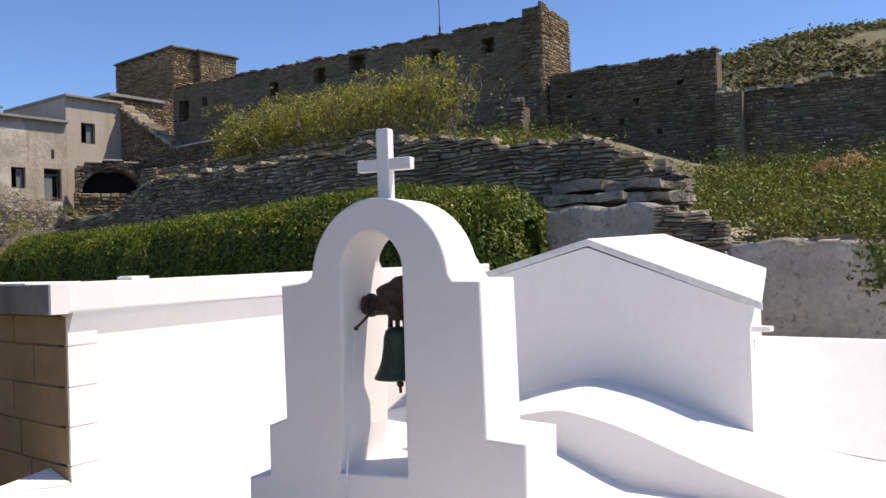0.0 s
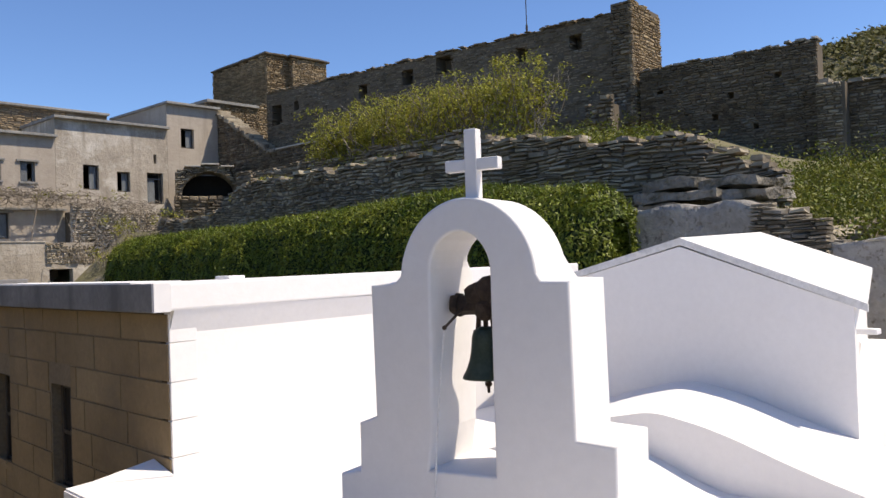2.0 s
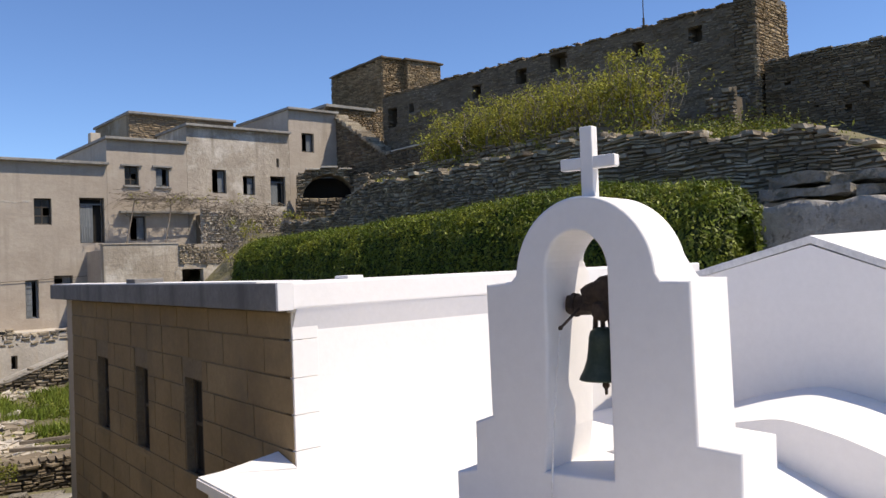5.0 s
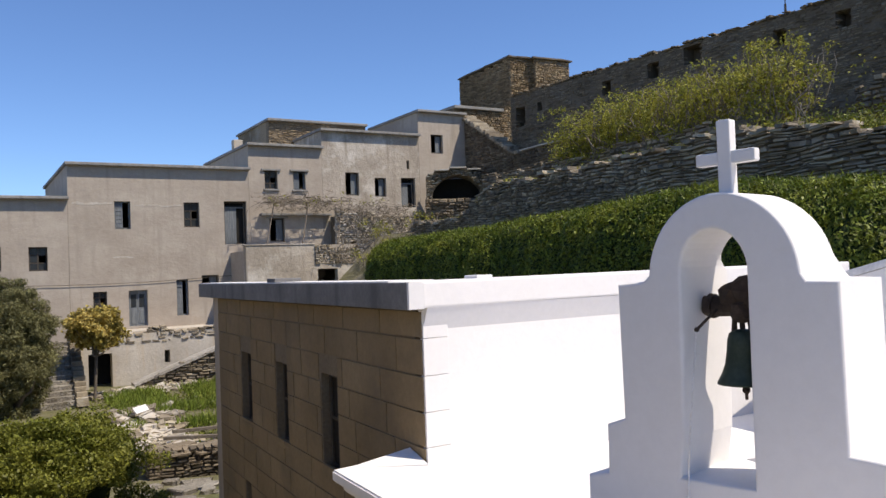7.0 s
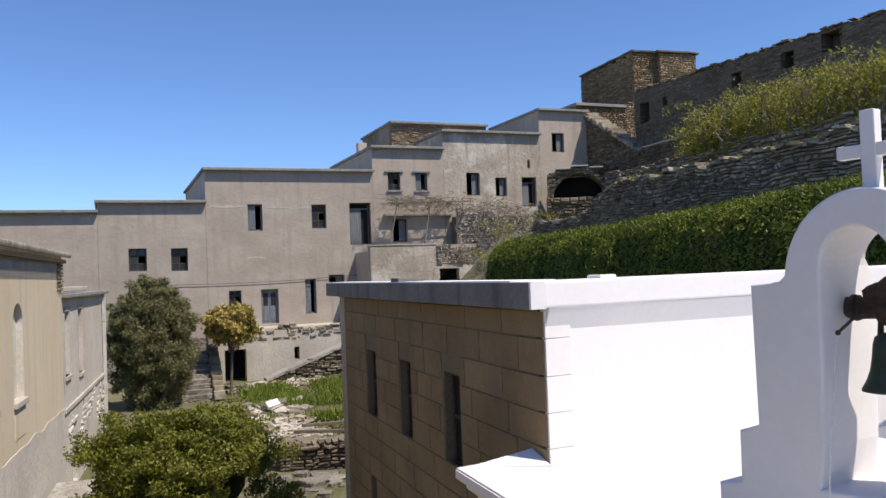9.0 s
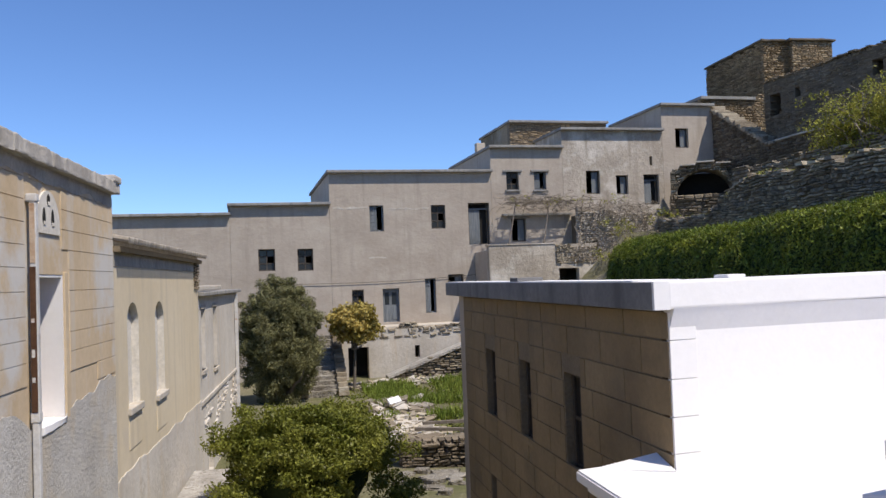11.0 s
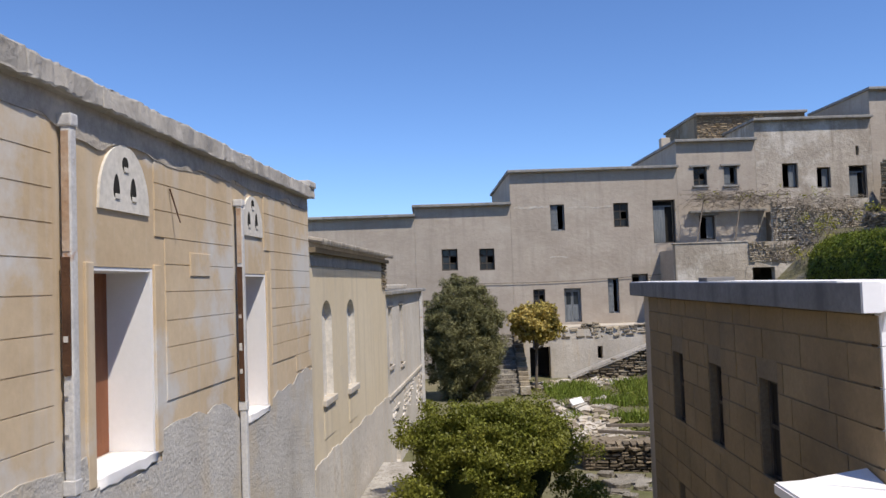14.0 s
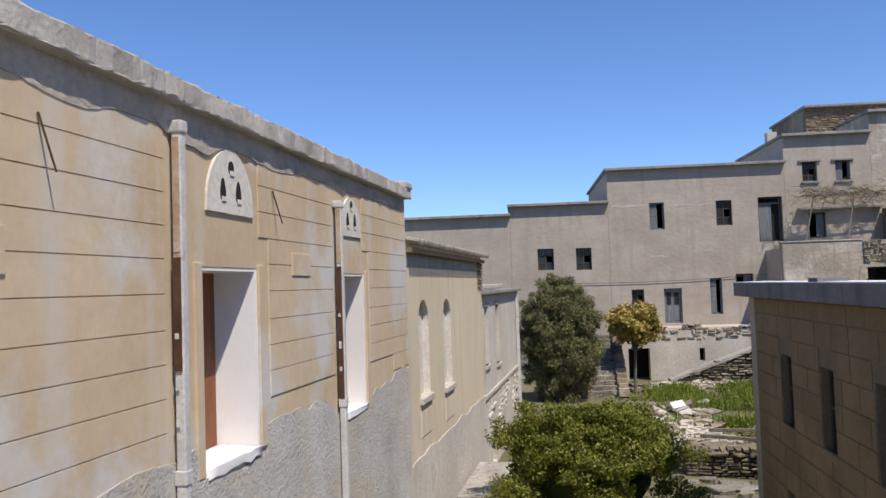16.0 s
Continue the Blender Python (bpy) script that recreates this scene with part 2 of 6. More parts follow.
def cyl(bm, p0, p1, r0, r1=None, seg=10):
    p0, p1 = Vector(p0), Vector(p1)
    r1 = r0 if r1 is None else r1
    r = bmesh.ops.create_cone(bm, cap_ends=True, segments=seg, radius1=r0, radius2=r1, depth=(p1 - p0).length)
    rot = (p1 - p0).to_track_quat("Z", "Y").to_matrix().to_4x4()
    bmesh.ops.transform(bm, matrix=Matrix.Translation((p0 + p1) / 2) @ rot, verts=r["verts"])
    return r["verts"]


def prism(bm, pts, y0, y1):
    """A polygon in x, z pushed from y0 to y1."""
    a = [bm.verts.new((x, y0, z)) for x, z in pts]
    b = [bm.verts.new((x, y1, z)) for x, z in pts]
    bm.faces.new(a)
    bm.faces.new(b[::-1])
    n = len(pts)
    for i in range(n):
        bm.faces.new((a[i], b[i], b[(i + 1) % n], a[(i + 1) % n]))


def wall_bm(x0, x1, z0, z1, depth, openings=()):
    """A wall in x and z, its face at y = 0, with real openings (x0, x1, z0, z1) through its depth."""
    xs = sorted({x0, x1, *[v for o in openings for v in o[:2]]})
    zs = sorted({z0, z1, *[v for o in openings for v in o[2:4]]})
    bm = bmesh.new()
    V = {}

    def v(x, y, z):
        k = (round(x, 4), round(y, 4), round(z, 4))
        if k not in V:
            V[k] = bm.verts.new(k)
        return V[k]

    def solid(i, j):
        if not (0 <= i < len(xs) - 1 and 0 <= j < len(zs) - 1):
            return False
        cx, cz = (xs[i] + xs[i + 1]) / 2, (zs[j] + zs[j + 1]) / 2
        return not any(o[0] < cx < o[1] and o[2] < cz < o[3] for o in openings)

    for i in range(len(xs) - 1):
        for j in range(len(zs) - 1):
            if not solid(i, j):
                continue
            a, b, c, d = xs[i], xs[i + 1], zs[j], zs[j + 1]
            bm.faces.new((v(a, 0, c), v(b, 0, c), v(b, 0, d), v(a, 0, d)))
            bm.faces.new((v(a, depth, c), v(a, depth, d), v(b, depth, d), v(b, depth, c)))
            if not solid(i - 1, j):
                bm.faces.new((v(a, 0, c), v(a, 0, d), v(a, depth, d), v(a, depth, c)))
            if not solid(i + 1, j):
                bm.faces.new((v(b, 0, c), v(b, depth, c), v(b, depth, d), v(b, 0, d)))
            if not solid(i, j - 1):
                bm.faces.new((v(a, 0, c), v(a, depth, c), v(b, depth, c), v(b, 0, c)))
            if not solid(i, j + 1):
                bm.faces.new((v(a, 0, d), v(b, 0, d), v(b, depth, d), v(a, depth, d)))
    return bm


def stones(x0, x1, z0, z1, top=None, bottom=None, w=(0.25, 0.6), h=(0.1, 0.2), out=(0.02, 0.09), holes=(), seed=1, back=0.12, wave=0.3, skip=None):
    """Rough coursed stones on the plane y = 0, each a block with a chamfered, skewed face; corners as (n, 8, 3)."""
    rnd = random.Random(seed)
    res = []
    z = z0
    while z < z1:
        hh = rnd.uniform(*h) if rnd.random() < 0.85 else h[1] * 1.2
        x = x0 - rnd.uniform(0, w[0])
        while x < x1 - 0.02:
            ww = rnd.uniform(*w)
            xa, xb = max(x, x0 - rnd.uniform(0, 0.03)), min(x + ww, x1 + rnd.uniform(0, 0.03))
            x += ww
            if xb - xa < 0.05:
                continue
            # some blocks are split into two thin ones
            cuts = [(z, z + hh)] if rnd.random() < 0.72 else [(z, z + hh * 0.45), (z + hh * 0.45, z + hh)]
            for za, zb in cuts:
                cx, cz, hs = (xa + xb) / 2, (za + zb) / 2, zb - za
                lo = bottom(cx) if bottom else z0 - 1
                hi = top(cx) if top else z1 + 1
                if not lo < cz < hi or any(a < cx < b and c < cz < d for a, b, c, d in holes) or (skip and skip(cx, cz)):
                    continue
                g = 0.003
                o = rnd.uniform(*out)
                j = lambda v: rnd.uniform(-v, v)
                e = min(0.06, hs * 0.3)
                rear = [(xa + g, back, za + g), (xb - g, back, za + g), (xb - g, back, zb - g), (xa + g, back, zb - g)]
                c = min(0.03, hs * 0.18)
                lean = j(hs * 0.1)
                front = [(xa + c + abs(j(e)), -o + j(.012), za + c + abs(j(e)) * .6 + lean), (xb - c - abs(j(e)), -o + j(.012), za + c + abs(j(e)) * .6 - lean),
                         (xb - c - abs(j(e * 1.6)), -o + j(.012), zb - c - abs(j(e)) * .6 - lean), (xa + c + abs(j(e * 1.6)), -o + j(.012), zb - c - abs(j(e)) * .6 + lean)]
                res.append(rear + front)
        z += hh

    def warp(q):
        return (q[0], q[1], q[2] + wave * (0.13 * noise.noise((q[0] * 0.6, q[2] * 0.9, seed)) + 0.07 * noise.noise((q[0] * 2.1, q[2] * 2.4, seed + 9.0))))
    return [[warp(q) for q in b] for b in res]


def coping_row(x0, x1, top, y0, y1, mat, parent, seed, size=(0.2, 0.5), thick=(0.05, 0.13)):
    """Loose flat stones laid along the top of a wall, one by one."""
    rnd = random.Random(seed)
    ym = (y0 + y1) / 2
    for ya, yb in ((y0, ym), (ym, y1)):
        x = x0 - rnd.uniform(0, size[0])
        while x < x1:
            w = rnd.uniform(*size)
            if rnd.random() < 0.86:
                b = boxm(max(x0, x), min(x1, x + w) - 0.015, ya - rnd.uniform(0, 0.07), yb - rnd.uniform(0.0, 0.08), 0, rnd.uniform(*thick))
                zt = top(min(x1, x + w / 2)) - 0.03 + rnd.uniform(-.04, .05)
                tilt = rnd.uniform(-.12, .12)
                for v in b.verts:
                    v.co += Vector((rnd.uniform(-.03, .03), rnd.uniform(-.04, .04), zt + tilt * (v.co.x - x - w / 2) + rnd.uniform(-.015, .015)))
                part("coping_stone", b, mat, parent)
            x += w


STONE_FACES = [(4, 5, 6, 7), (0, 1, 5, 4), (1, 2, 6, 5), (2, 3, 7, 6), (3, 0, 4, 7)]


def stone_mass(name, blocks, material, parent, label=""):
    verts, faces = [], []
    for b in blocks:
        k = len(verts)
        verts += b
        faces += [tuple(k + i for i in f) for f in STONE_FACES]
    return tagged(raw(name, verts, faces, material, parent, label), kind="stuff")


def stone_pieces(blocks, material, parent, name="stone"):
    for b in blocks:
        raw(name, b, STONE_FACES, material, parent)


# ---------------- leaves ----------------
def leaves(points, normals, size, rng, aspect=0.5, spread=0.9):
    """Bent-free leaf quads at points, leaning about the normals; (n, 4, 3)."""
    n = len(points)
    d = normals + rng.normal(0, spread, (n, 3))
    d /= np.linalg.norm(d, axis=1)[:, None] + 1e-9
    t = np.cross(d, rng.normal(0, 1, (n, 3)))
    t /= np.linalg.norm(t, axis=1)[:, None] + 1e-9
    b = np.cross(d, t)
    s = size * rng.uniform(0.6, 1.35, (n, 1))
    t, b = t * s, b * s * aspect
    return np.stack([points - t, points - b * 1.0 + t * 0.1, points + t, points + b * 1.0 + t * 0.1], 1)


def clump_cloud(centres, radii, per, size, rng, aspect=0.5, shell=0.55, squash=0.85, spread=0.8):
    P, Nn = [], []
    for c, r in zip(centres, radii):
        d = rng.normal(0, 1, (per, 3))
        d /= np.linalg.norm(d, axis=1)[:, None]
        rad = r * (shell + (1 - shell) * rng.uniform(0, 1, (per, 1)) ** 0.6) * rng.uniform(0.85, 1.12, (per, 1))
        P.append(np.asarray(c) + d * rad * np.array([1, 1, squash]))
        Nn.append(d)
    P, Nn = np.concatenate(P), np.concatenate(Nn)
    return leaves(P, Nn, size, rng, aspect, spread)


def limbs(bm, base, tips, r, rng, seg=6):
    for tip in tips:
        p = Vector(base)
        q = Vector(tip)
        last, lr = p, r
        for k in range(1, 5):
            f = k / 4
            nxt = p.lerp(q, f) + Vector(rng.normal(0, 0.07 * (q - p).length * (k < 4), 3))
            nr = r * (1 - 0.8 * f)
            cyl(bm, last, nxt, lr, nr, seg)
            last, lr = nxt, nr


# ---------------- the ground ----------------
def step01(v, a, b):
    f = min(1.0, max(0.0, (v - a) / (b - a)))
    return f * f * (3 - 2 * f)


def ground_z(x, y):
    low = 4.2 * step01(x, 7.5, 11.5)
    up = low
    if x > 12:
        up = 4.3 + 1.4 * step01(x, 14.6, 16.6) + 2.3 * step01(x, 17.0, 17.8) + 1.0 * step01(x, 18, 27) - 1.3 * step01(y, 28.5, 31.5) * step01(x, 17.0, 17.8) * (1 - step01(x, 22.0, 24.0))
    near = low
    if x > 12:
        near = 3.0 + 1.75 * step01(x, 14.0, 14.5) + 2.6 * min(1.0, max(0.0, (x - 14.7) / 12.5))
    near = min(near, 2.2) if x < 14.75 else near
    f = step01(y, 8.2, 15.5) if x > 15 else step01(y, 8.0, 10.5)
    z = near * (1 - f) + up * f
    r = math.hypot(x, y)
    az = math.degrees(math.atan2(x, y))
    z += (0.177 + 0.03 * step01(az, 64, 76)) * min(r, 130) * step01(r, 50, 130) * step01(x, 30, 70) * (1 - step01(y, 60, 120))
    z += 0.22 * noise.noise((x * 0.25, y * 0.25, 0.3)) * step01(r, 14, 24)
    z += 0.9 * noise.noise((x * 0.06, y * 0.06, 2.3)) * step01(x, 40, 80)
    return z


def axis(lo, hi, fine0, fine1, d):
    out, v = [], fine0
    while v <= fine1:
        out.append(v)
        v += d
    s, v = d, fine1
    while v < hi:
        s *= 1.25
        v += s
        out.append(v)
    s, v = d, fine0
    while v > lo:
        s *= 1.25
        v -= s
        out.insert(0, v)
    return out


gx, gy = axis(-900, 900, -12, 60, 0.6), axis(-900, 900, -12, 60, 0.8)
gv = [(x, y, ground_z(x, y)) for y in gy for x in gx]
nx = len(gx)
gf = [(j * nx + i, j * nx + i + 1, (j + 1) * nx + i + 1, (j + 1) * nx + i) for j in range(len(gy) - 1) for i in range(nx - 1)]
tagged(raw("ground", gv, gf, EARTH, None, "", True), "sloping earth ground with sparse grass and stones", "ground", kind="structure")

# ---------------- white lower roof and its building ----------------
lower = thing("lower_building", "whitewashed flat-roofed building with a moulded cornice", "building")
lower_roof_pts = [(2.36, -6.0), (13.0, -6.0), (13.0, 8.0), (2.93, 6.42), (2.36, 6.36)]


def poly_slab(pts, z0, z1, bevel=0.0):
    bm = bmesh.new()
    a = [bm.verts.new((x, y, z0)) for x, y in pts]
    b = [bm.verts.new((x, y, z1)) for x, y in pts]
    bm.faces.new(a[::-1])
    bm.faces.new(b)
    n = len(pts)
    for i in range(n):
        bm.faces.new((a[i], a[(i + 1) % n], b[(i + 1) % n], b[i]))
    if bevel:
        bmesh.ops.bevel(bm, geom=list(bm.edges), offset=bevel, segments=2, affect="EDGES")
    return bm


part("wall", poly_slab([(2.5, -6), (5, -6), (5, 6.0), (2.5, 6.2)], -0.3, 2.93), WHITEWASH, lower)
part("cornice", poly_slab([(2.42, -6), (5, -6), (5, 6.1), (2.42, 6.28)], 2.94, 3.02, 0.01), WHITEWASH, lower)
part("cornice", poly_slab([(2.34, -6), (5, -6), (5, 6.2), (2.34, 6.32)], 3.03, 3.10, 0.012), WHITEWASH, lower)
part("roof", poly_slab([(2.27, -6), (4.75, -6), (4.75, 6.9), (2.95, 6.5), (2.27, 6.38)], 3.105, 3.2, 0.015), WHITEWASH, lower)
part("roof", poly_slab([(4.70, -6), (13.0, -6), (13.0, 9.0), (4.70, 6.8)], 2.5, 3.05, 0.01), WHITEWASH, lower)
bm = bmesh.new()
fil = [(2.4, 6.36, 3.2), (2.97, 6.36, 3.2), (2.97, 6.02, 3.2), (2.97, 6.02, 3.215), (2.97, 6.36, 3.29)]
vs = [bm.verts.new(p) for p in fil]
for f in ((0, 2, 1), (0, 1, 4), (0, 4, 3), (0, 3, 2)):
    bm.faces.new([vs[i] for i in f])
part("mortar_fillet", bm, WHITEWASH, lower)

# ---------------- flat-roofed building with ashlar front ----------------
flat = thing("flat_roofed_building", "flat-roofed building with sandstone ashlar front and whitewashed side", "building")
slits = [(-6.17, -5.60, 2.68, 3.69), (-4.36, -3.86, 2.68, 3.69), (-2.60, -2.08, 2.68, 3.71)]
lowslit = (-6.1, -5.8, 1.2, 1.85)
A_POSE = pose(2.99, 6.05, 0, 0, 0, -90)
core = part("ashlar_wall", wall_bm(-7.62, -0.17, -0.3, 4.46, 0.5, [*slits, lowslit]), MORTAR, flat)
core.matrix_local = A_POSE
for s in slits:
    # shallow black panel, painted as the unlit space behind the slit
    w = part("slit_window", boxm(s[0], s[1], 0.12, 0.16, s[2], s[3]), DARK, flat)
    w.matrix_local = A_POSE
    fr = bmesh.new()
    for a, b in ((s[0], s[0] + 0.05), (s[1] - 0.05, s[1]), ((s[0] + s[1]) / 2 - 0.02, (s[0] + s[1]) / 2 + 0.02)):
        box(fr, a, b, 0.09, 0.115, s[2], s[3])
    for c in (s[2], s[3] - 0.05, (s[2] + s[3]) / 2):
        box(fr, s[0], s[1], 0.095, 0.11, c, c + 0.04)
    part("window_frame", fr, WOOD_DARK, w)
    part("window_sill", boxm(s[0] - 0.03, s[1] + 0.03, -0.015, 0.11, s[2] - 0.06, s[2], bevel=0.012), ASHLAR, w)
# ashlar blocks
rnd = random.Random(5)
courses = [4.46, 4.23, 3.92, 3.62, 3.33, 3.02, 2.72, 2.42, 2.11, 1.8, 1.5, 1.2, 0.9, 0.6, 0.3, 0.0, -0.3]
for k in range(len(courses) - 1):
    z1, z0 = courses[k], courses[k + 1]
    x = -0.03
    first = True
    while x > -7.6:
        w = rnd.uniform(0.55, 1.05) * (0.75 if first and k % 2 else 1)
        a = max(-7.62, x - w)
        if a + 7.62 < 0.3:
            a = -7.62
        spans = [(a, x)]
        for s in [*slits, lowslit]:
            if s[2] - 0.08 < (z0 + z1) / 2 < s[3] + 0.1:
                nxt = []
                for p, q in spans:
                    lo, hi = s[0] - 0.01, s[1] + 0.01
                    if q <= lo or p >= hi:
                        nxt.append((p, q))
                    else:
                        if p < lo - 0.05:
                            nxt.append((p, lo))
                        if q > hi + 0.05:
                            nxt.append((hi, q))
                spans = nxt
        for p, q in spans:
            g = 0.003
            o = rnd.uniform(0.009, 0.013)
            b = [(p + g, 0.02, z0 + g), (q - g, 0.02, z0 + g), (q - g, 0.02, z1 - g), (p + g, 0.02, z1 - g)]
            c = 0.007
            f = [(p + g + c, -o, z0 + g + c), (q - g - c, -o, z0 + g + c), (q - g - c, -o, z1 - g - c), (p + g + c, -o, z1 - g - c)]
            ob = raw("block", b + f, STONE_FACES, ASHLAR, flat)
            ob.matrix_local = A_POSE
        x = a
        first = False
# whitewashed side wall, running behind the bell gable
W_POSE = pose(2.97, 6.06, 0, 0, 0, 6.5)
q = part("side_wall", boxm(0.12, 6.4, 0.02, 0.4, 3.0, 4.40), WHITEWASH, flat)
q.matrix_local = W_POSE
for k, (z1, z0) in enumerate(zip(courses[0:5], courses[1:6])):
    q = part("quoin", boxm(0.022, 0.27, 0.006, 0.06, max(z0 + 0.003, 3.2), z1 - 0.002, bevel=0.004), WHITEWASH, flat)
    q.matrix_local = W_POSE
bm = bmesh.new()
vs = [bm.verts.new(p) for p in [(0.03, 0.02, 4.30), (6.4, 0.02, 4.28), (0.03, -0.06, 4.49), (6.4, -0.06, 4.47), (0.03, 0.1, 4.49), (6.4, 0.1, 4.47)]]
for f in ((0, 1, 3, 2), (2, 3, 5, 4), (0, 4, 5, 1), (0, 2, 4), (1, 5, 3)):
    bm.faces.new([vs[i] for i in f])
q = part("cove", bm, WHITEWASH, flat)
q.matrix_local = W_POSE
q = part("parapet", boxm(-0.02, 6.4, -0.068, 0.45, 4.485, 4.705, bevel=0.02), WHITEWASH, flat)
q.matrix_local = W_POSE
q = part("roof", boxm(3.3, 9.3, 7.2, 13.9, 4.3, 4.6), SLAB, flat)
q = part("coping", boxm(2.83, 2.965, 6.02, 14.45, 4.475, 4.70, bevel=0.012), CONCRETE, flat, "dark grey concrete coping edge")
part("coping_end", boxm(2.832, 2.965, 5.982, 6.018, 4.48, 4.703), WHITEWASH, flat)
q = part("coping_top", boxm(2.86, 3.3, 6.45, 14.4, 4.60, 4.712), WHITEWASH, flat)
q = part("back_wall", boxm(3.0, 9.3, 13.68, 14.1, -0.3, 4.46), PLASTER, flat)
knob = part("block", boxm(0.74, 0.92, 0.2, 0.4, 4.70, 4.735, bevel=0.012), WHITEWASH, flat)
knob.matrix_local = W_POSE
part("block", boxm(2.86, 3.2, 9.9, 10.25, 4.705, 4.76, bevel=0.012), CONCRETE, flat)

# ---------------- bell gable ----------------
G_POSE = pose(3.2, 3.0, 0, 0, 0, -76)
TH = 0.51
gable = thing("bell_gable", "whitewashed masonry bell gable with stepped base and arched opening", "bell gable", G_POSE)


def arc(cx, cz, rx, rz, a0, a1, n):
    return [(cx + rx * math.cos(radians(a0 + (a1 - a0) * i / n)), cz + rz * math.sin(radians(a0 + (a1 - a0) * i / n))) for i in range(n + 1)]


outer_l = [(-0.94, 3.1), (-0.935, 3.565), (-0.79, 3.595), (-0.785, 3.875), (-0.665, 3.92), (-0.672, 4.675), (-0.50, 4.69), (-0.465, 4.72)]
outer_r = [(0.375, 4.72), (0.40, 4.685), (0.552, 4.68), (0.562, 3.885), (0.77, 3.87), (0.765, 3.55), (0.92, 3.53), (0.92, 3.1)]
outer = outer_l + arc(-0.045, 4.70, 0.418, 0.44, 172, 8, 26) + outer_r
inner = [(-0.315, 3.645), (-0.285, 3.85), (-0.272, 4.3), (-0.268, 4.72)] + arc(-0.081, 4.74, 0.187, 0.215, 175, 5, 18) + [(0.106, 4.70), (0.105, 4.3), (0.10, 3.655)]
bm = bmesh.new()


def offset_loop(pts, d):
    """The outline moved by d to its right-hand side, corner by corner."""
    res = []
    for k, (x, z) in enumerate(pts):
        (x0, z0), (x1, z1) = pts[k - 1], pts[(k + 1) % len(pts)]
        a, b = Vector((x - x0, z - z0)).normalized(), Vector((x1 - x, z1 - z)).normalized()
        t = (Vector((a.y, -a.x)) + Vector((b.y, -b.x)))
        t = t / max(0.5, t.length_squared / 2)
        res.append((x + t.x * d, z + t.y * d))
    return res


RD = 0.016
for y_face, sgn in ((0.0, 1), (TH, -1)):
    es = []
    for pts, side in ((outer, 1), (inner, -1)):
        rings = []
        for k, ang in enumerate((0, 30, 60, 90)):
            dd = RD * (1 - math.cos(radians(ang)))
            yy = y_face + sgn * RD * (1 - math.sin(radians(ang)))
            ring = [bm.verts.new((x, yy, z)) for x, z in offset_loop(pts, dd * side)]
            rings.append(ring)
        for q, s in zip(rings, rings[1:]):
            n = len(q)
            for k in range(n):
                bm.faces.new((q[k], q[(k + 1) % n], s[(k + 1) % n], s[k]))
        last = rings[-1]
        es += [bm.edges.get((last[k], last[(k + 1) % len(last)])) for k in range(len(last))]
        if side == 1:
            first_o = rings[0]
        else:
            first_i = rings[0]
    bmesh.ops.triangle_fill(bm, edges=es, use_beauty=True)
    if sgn == 1:
        fo, fi = first_o, first_i
    else:
        bo, bi = first_o, first_i
for a, b in ((fo, bo), (fi, bi)):
    n = len(a)
    for k in range(n):
        bm.faces.new((a[k], a[(k + 1) % n], b[(k + 1) % n], b[k]))
for v in bm.verts:
    if v.co.y > TH / 2 and abs(v.co.x + 0.045) < 0.5:
        v.co.y -= 0.09 * step01(v.co.z, 4.7, 4.82)
    v.co += Vector((0, 0.004 * noise.noise(v.co * 5), 0))
part("masonry", bm, WHITEWASH, gable)
bm = bmesh.new()
box(bm, -0.058, 0.018, 0.06, 0.125, 5.10, 5.515, bevel=0.01)
box(bm, -0.185, 0.145, 0.065, 0.12, 5.285, 5.352, bevel=0.01)
part("cross", bm, WHITEWASH, gable, "white masonry cross")
# bell
bell = thing("bell", "green-patinated bronze bell hanging from a rusty iron yoke", "bell", G_POSE @ pose(-0.045, 0.22, 0))
prof = [(0.0, 4.415), (0.035, 4.412), (0.062, 4.395), (0.072, 4.36), (0.077, 4.30), (0.086, 4.24), (0.102, 4.19), (0.122, 4.15), (0.125, 4.138), (0.112, 4.138), (0.09, 4.2), (0.0, 4.36)]
SEG = 28
prof = [(r * 1.12, 4.138 + (z - 4.138) * 1.04) for r, z in prof]
bv = [(r * math.cos(2 * math.pi * k / SEG), r * math.sin(2 * math.pi * k / SEG), z) for r, z in prof for k in range(SEG)]
bf = [(i * SEG + k, i * SEG + (k + 1) % SEG, (i + 1) * SEG + (k + 1) % SEG, (i + 1) * SEG + k) for i in range(len(prof) - 1) for k in range(SEG)]
raw("bell_body", bv, bf, BRONZE, bell, "", True)
bm = bmesh.new()
cyl(bm, (0, 0, 4.3), (0.005, 0, 4.11), 0.008)
bmesh.ops.create_uvsphere(bm, u_segments=10, v_segments=8, radius=0.021, matrix=Matrix.Translation((0.005, 0, 4.105)))
cyl(bm, (0.005, 0, 4.10), (0.006, 0, 4.055), 0.010, 0.008)
part("clapper", bm, IRON, bell)
bm = bmesh.new()
cyl(bm, (-0.205, 0.0, 4.545), (0.145, 0, 4.555), 0.052, 0.05, 14)
cyl(bm, (-0.175, 0.0, 4.546), (-0.155, 0, 4.546), 0.068, 0.068, 14)
for q, r in (((-0.05, 0, 4.60), 0.075), ((0.03, 0.01, 4.63), 0.085), ((0.09, 0, 4.58), 0.07), ((0.0, -0.01, 4.52), 0.06)):
    bmesh.ops.create_icosphere(bm, subdivisions=2, radius=r, matrix=Matrix.Translation(q))
for v in bm.verts:
    v.co += noise.noise_vector(v.co * 14) * 0.016
part("yoke", bm, IRON, bell, "rusty iron yoke")
bm = bmesh.new()
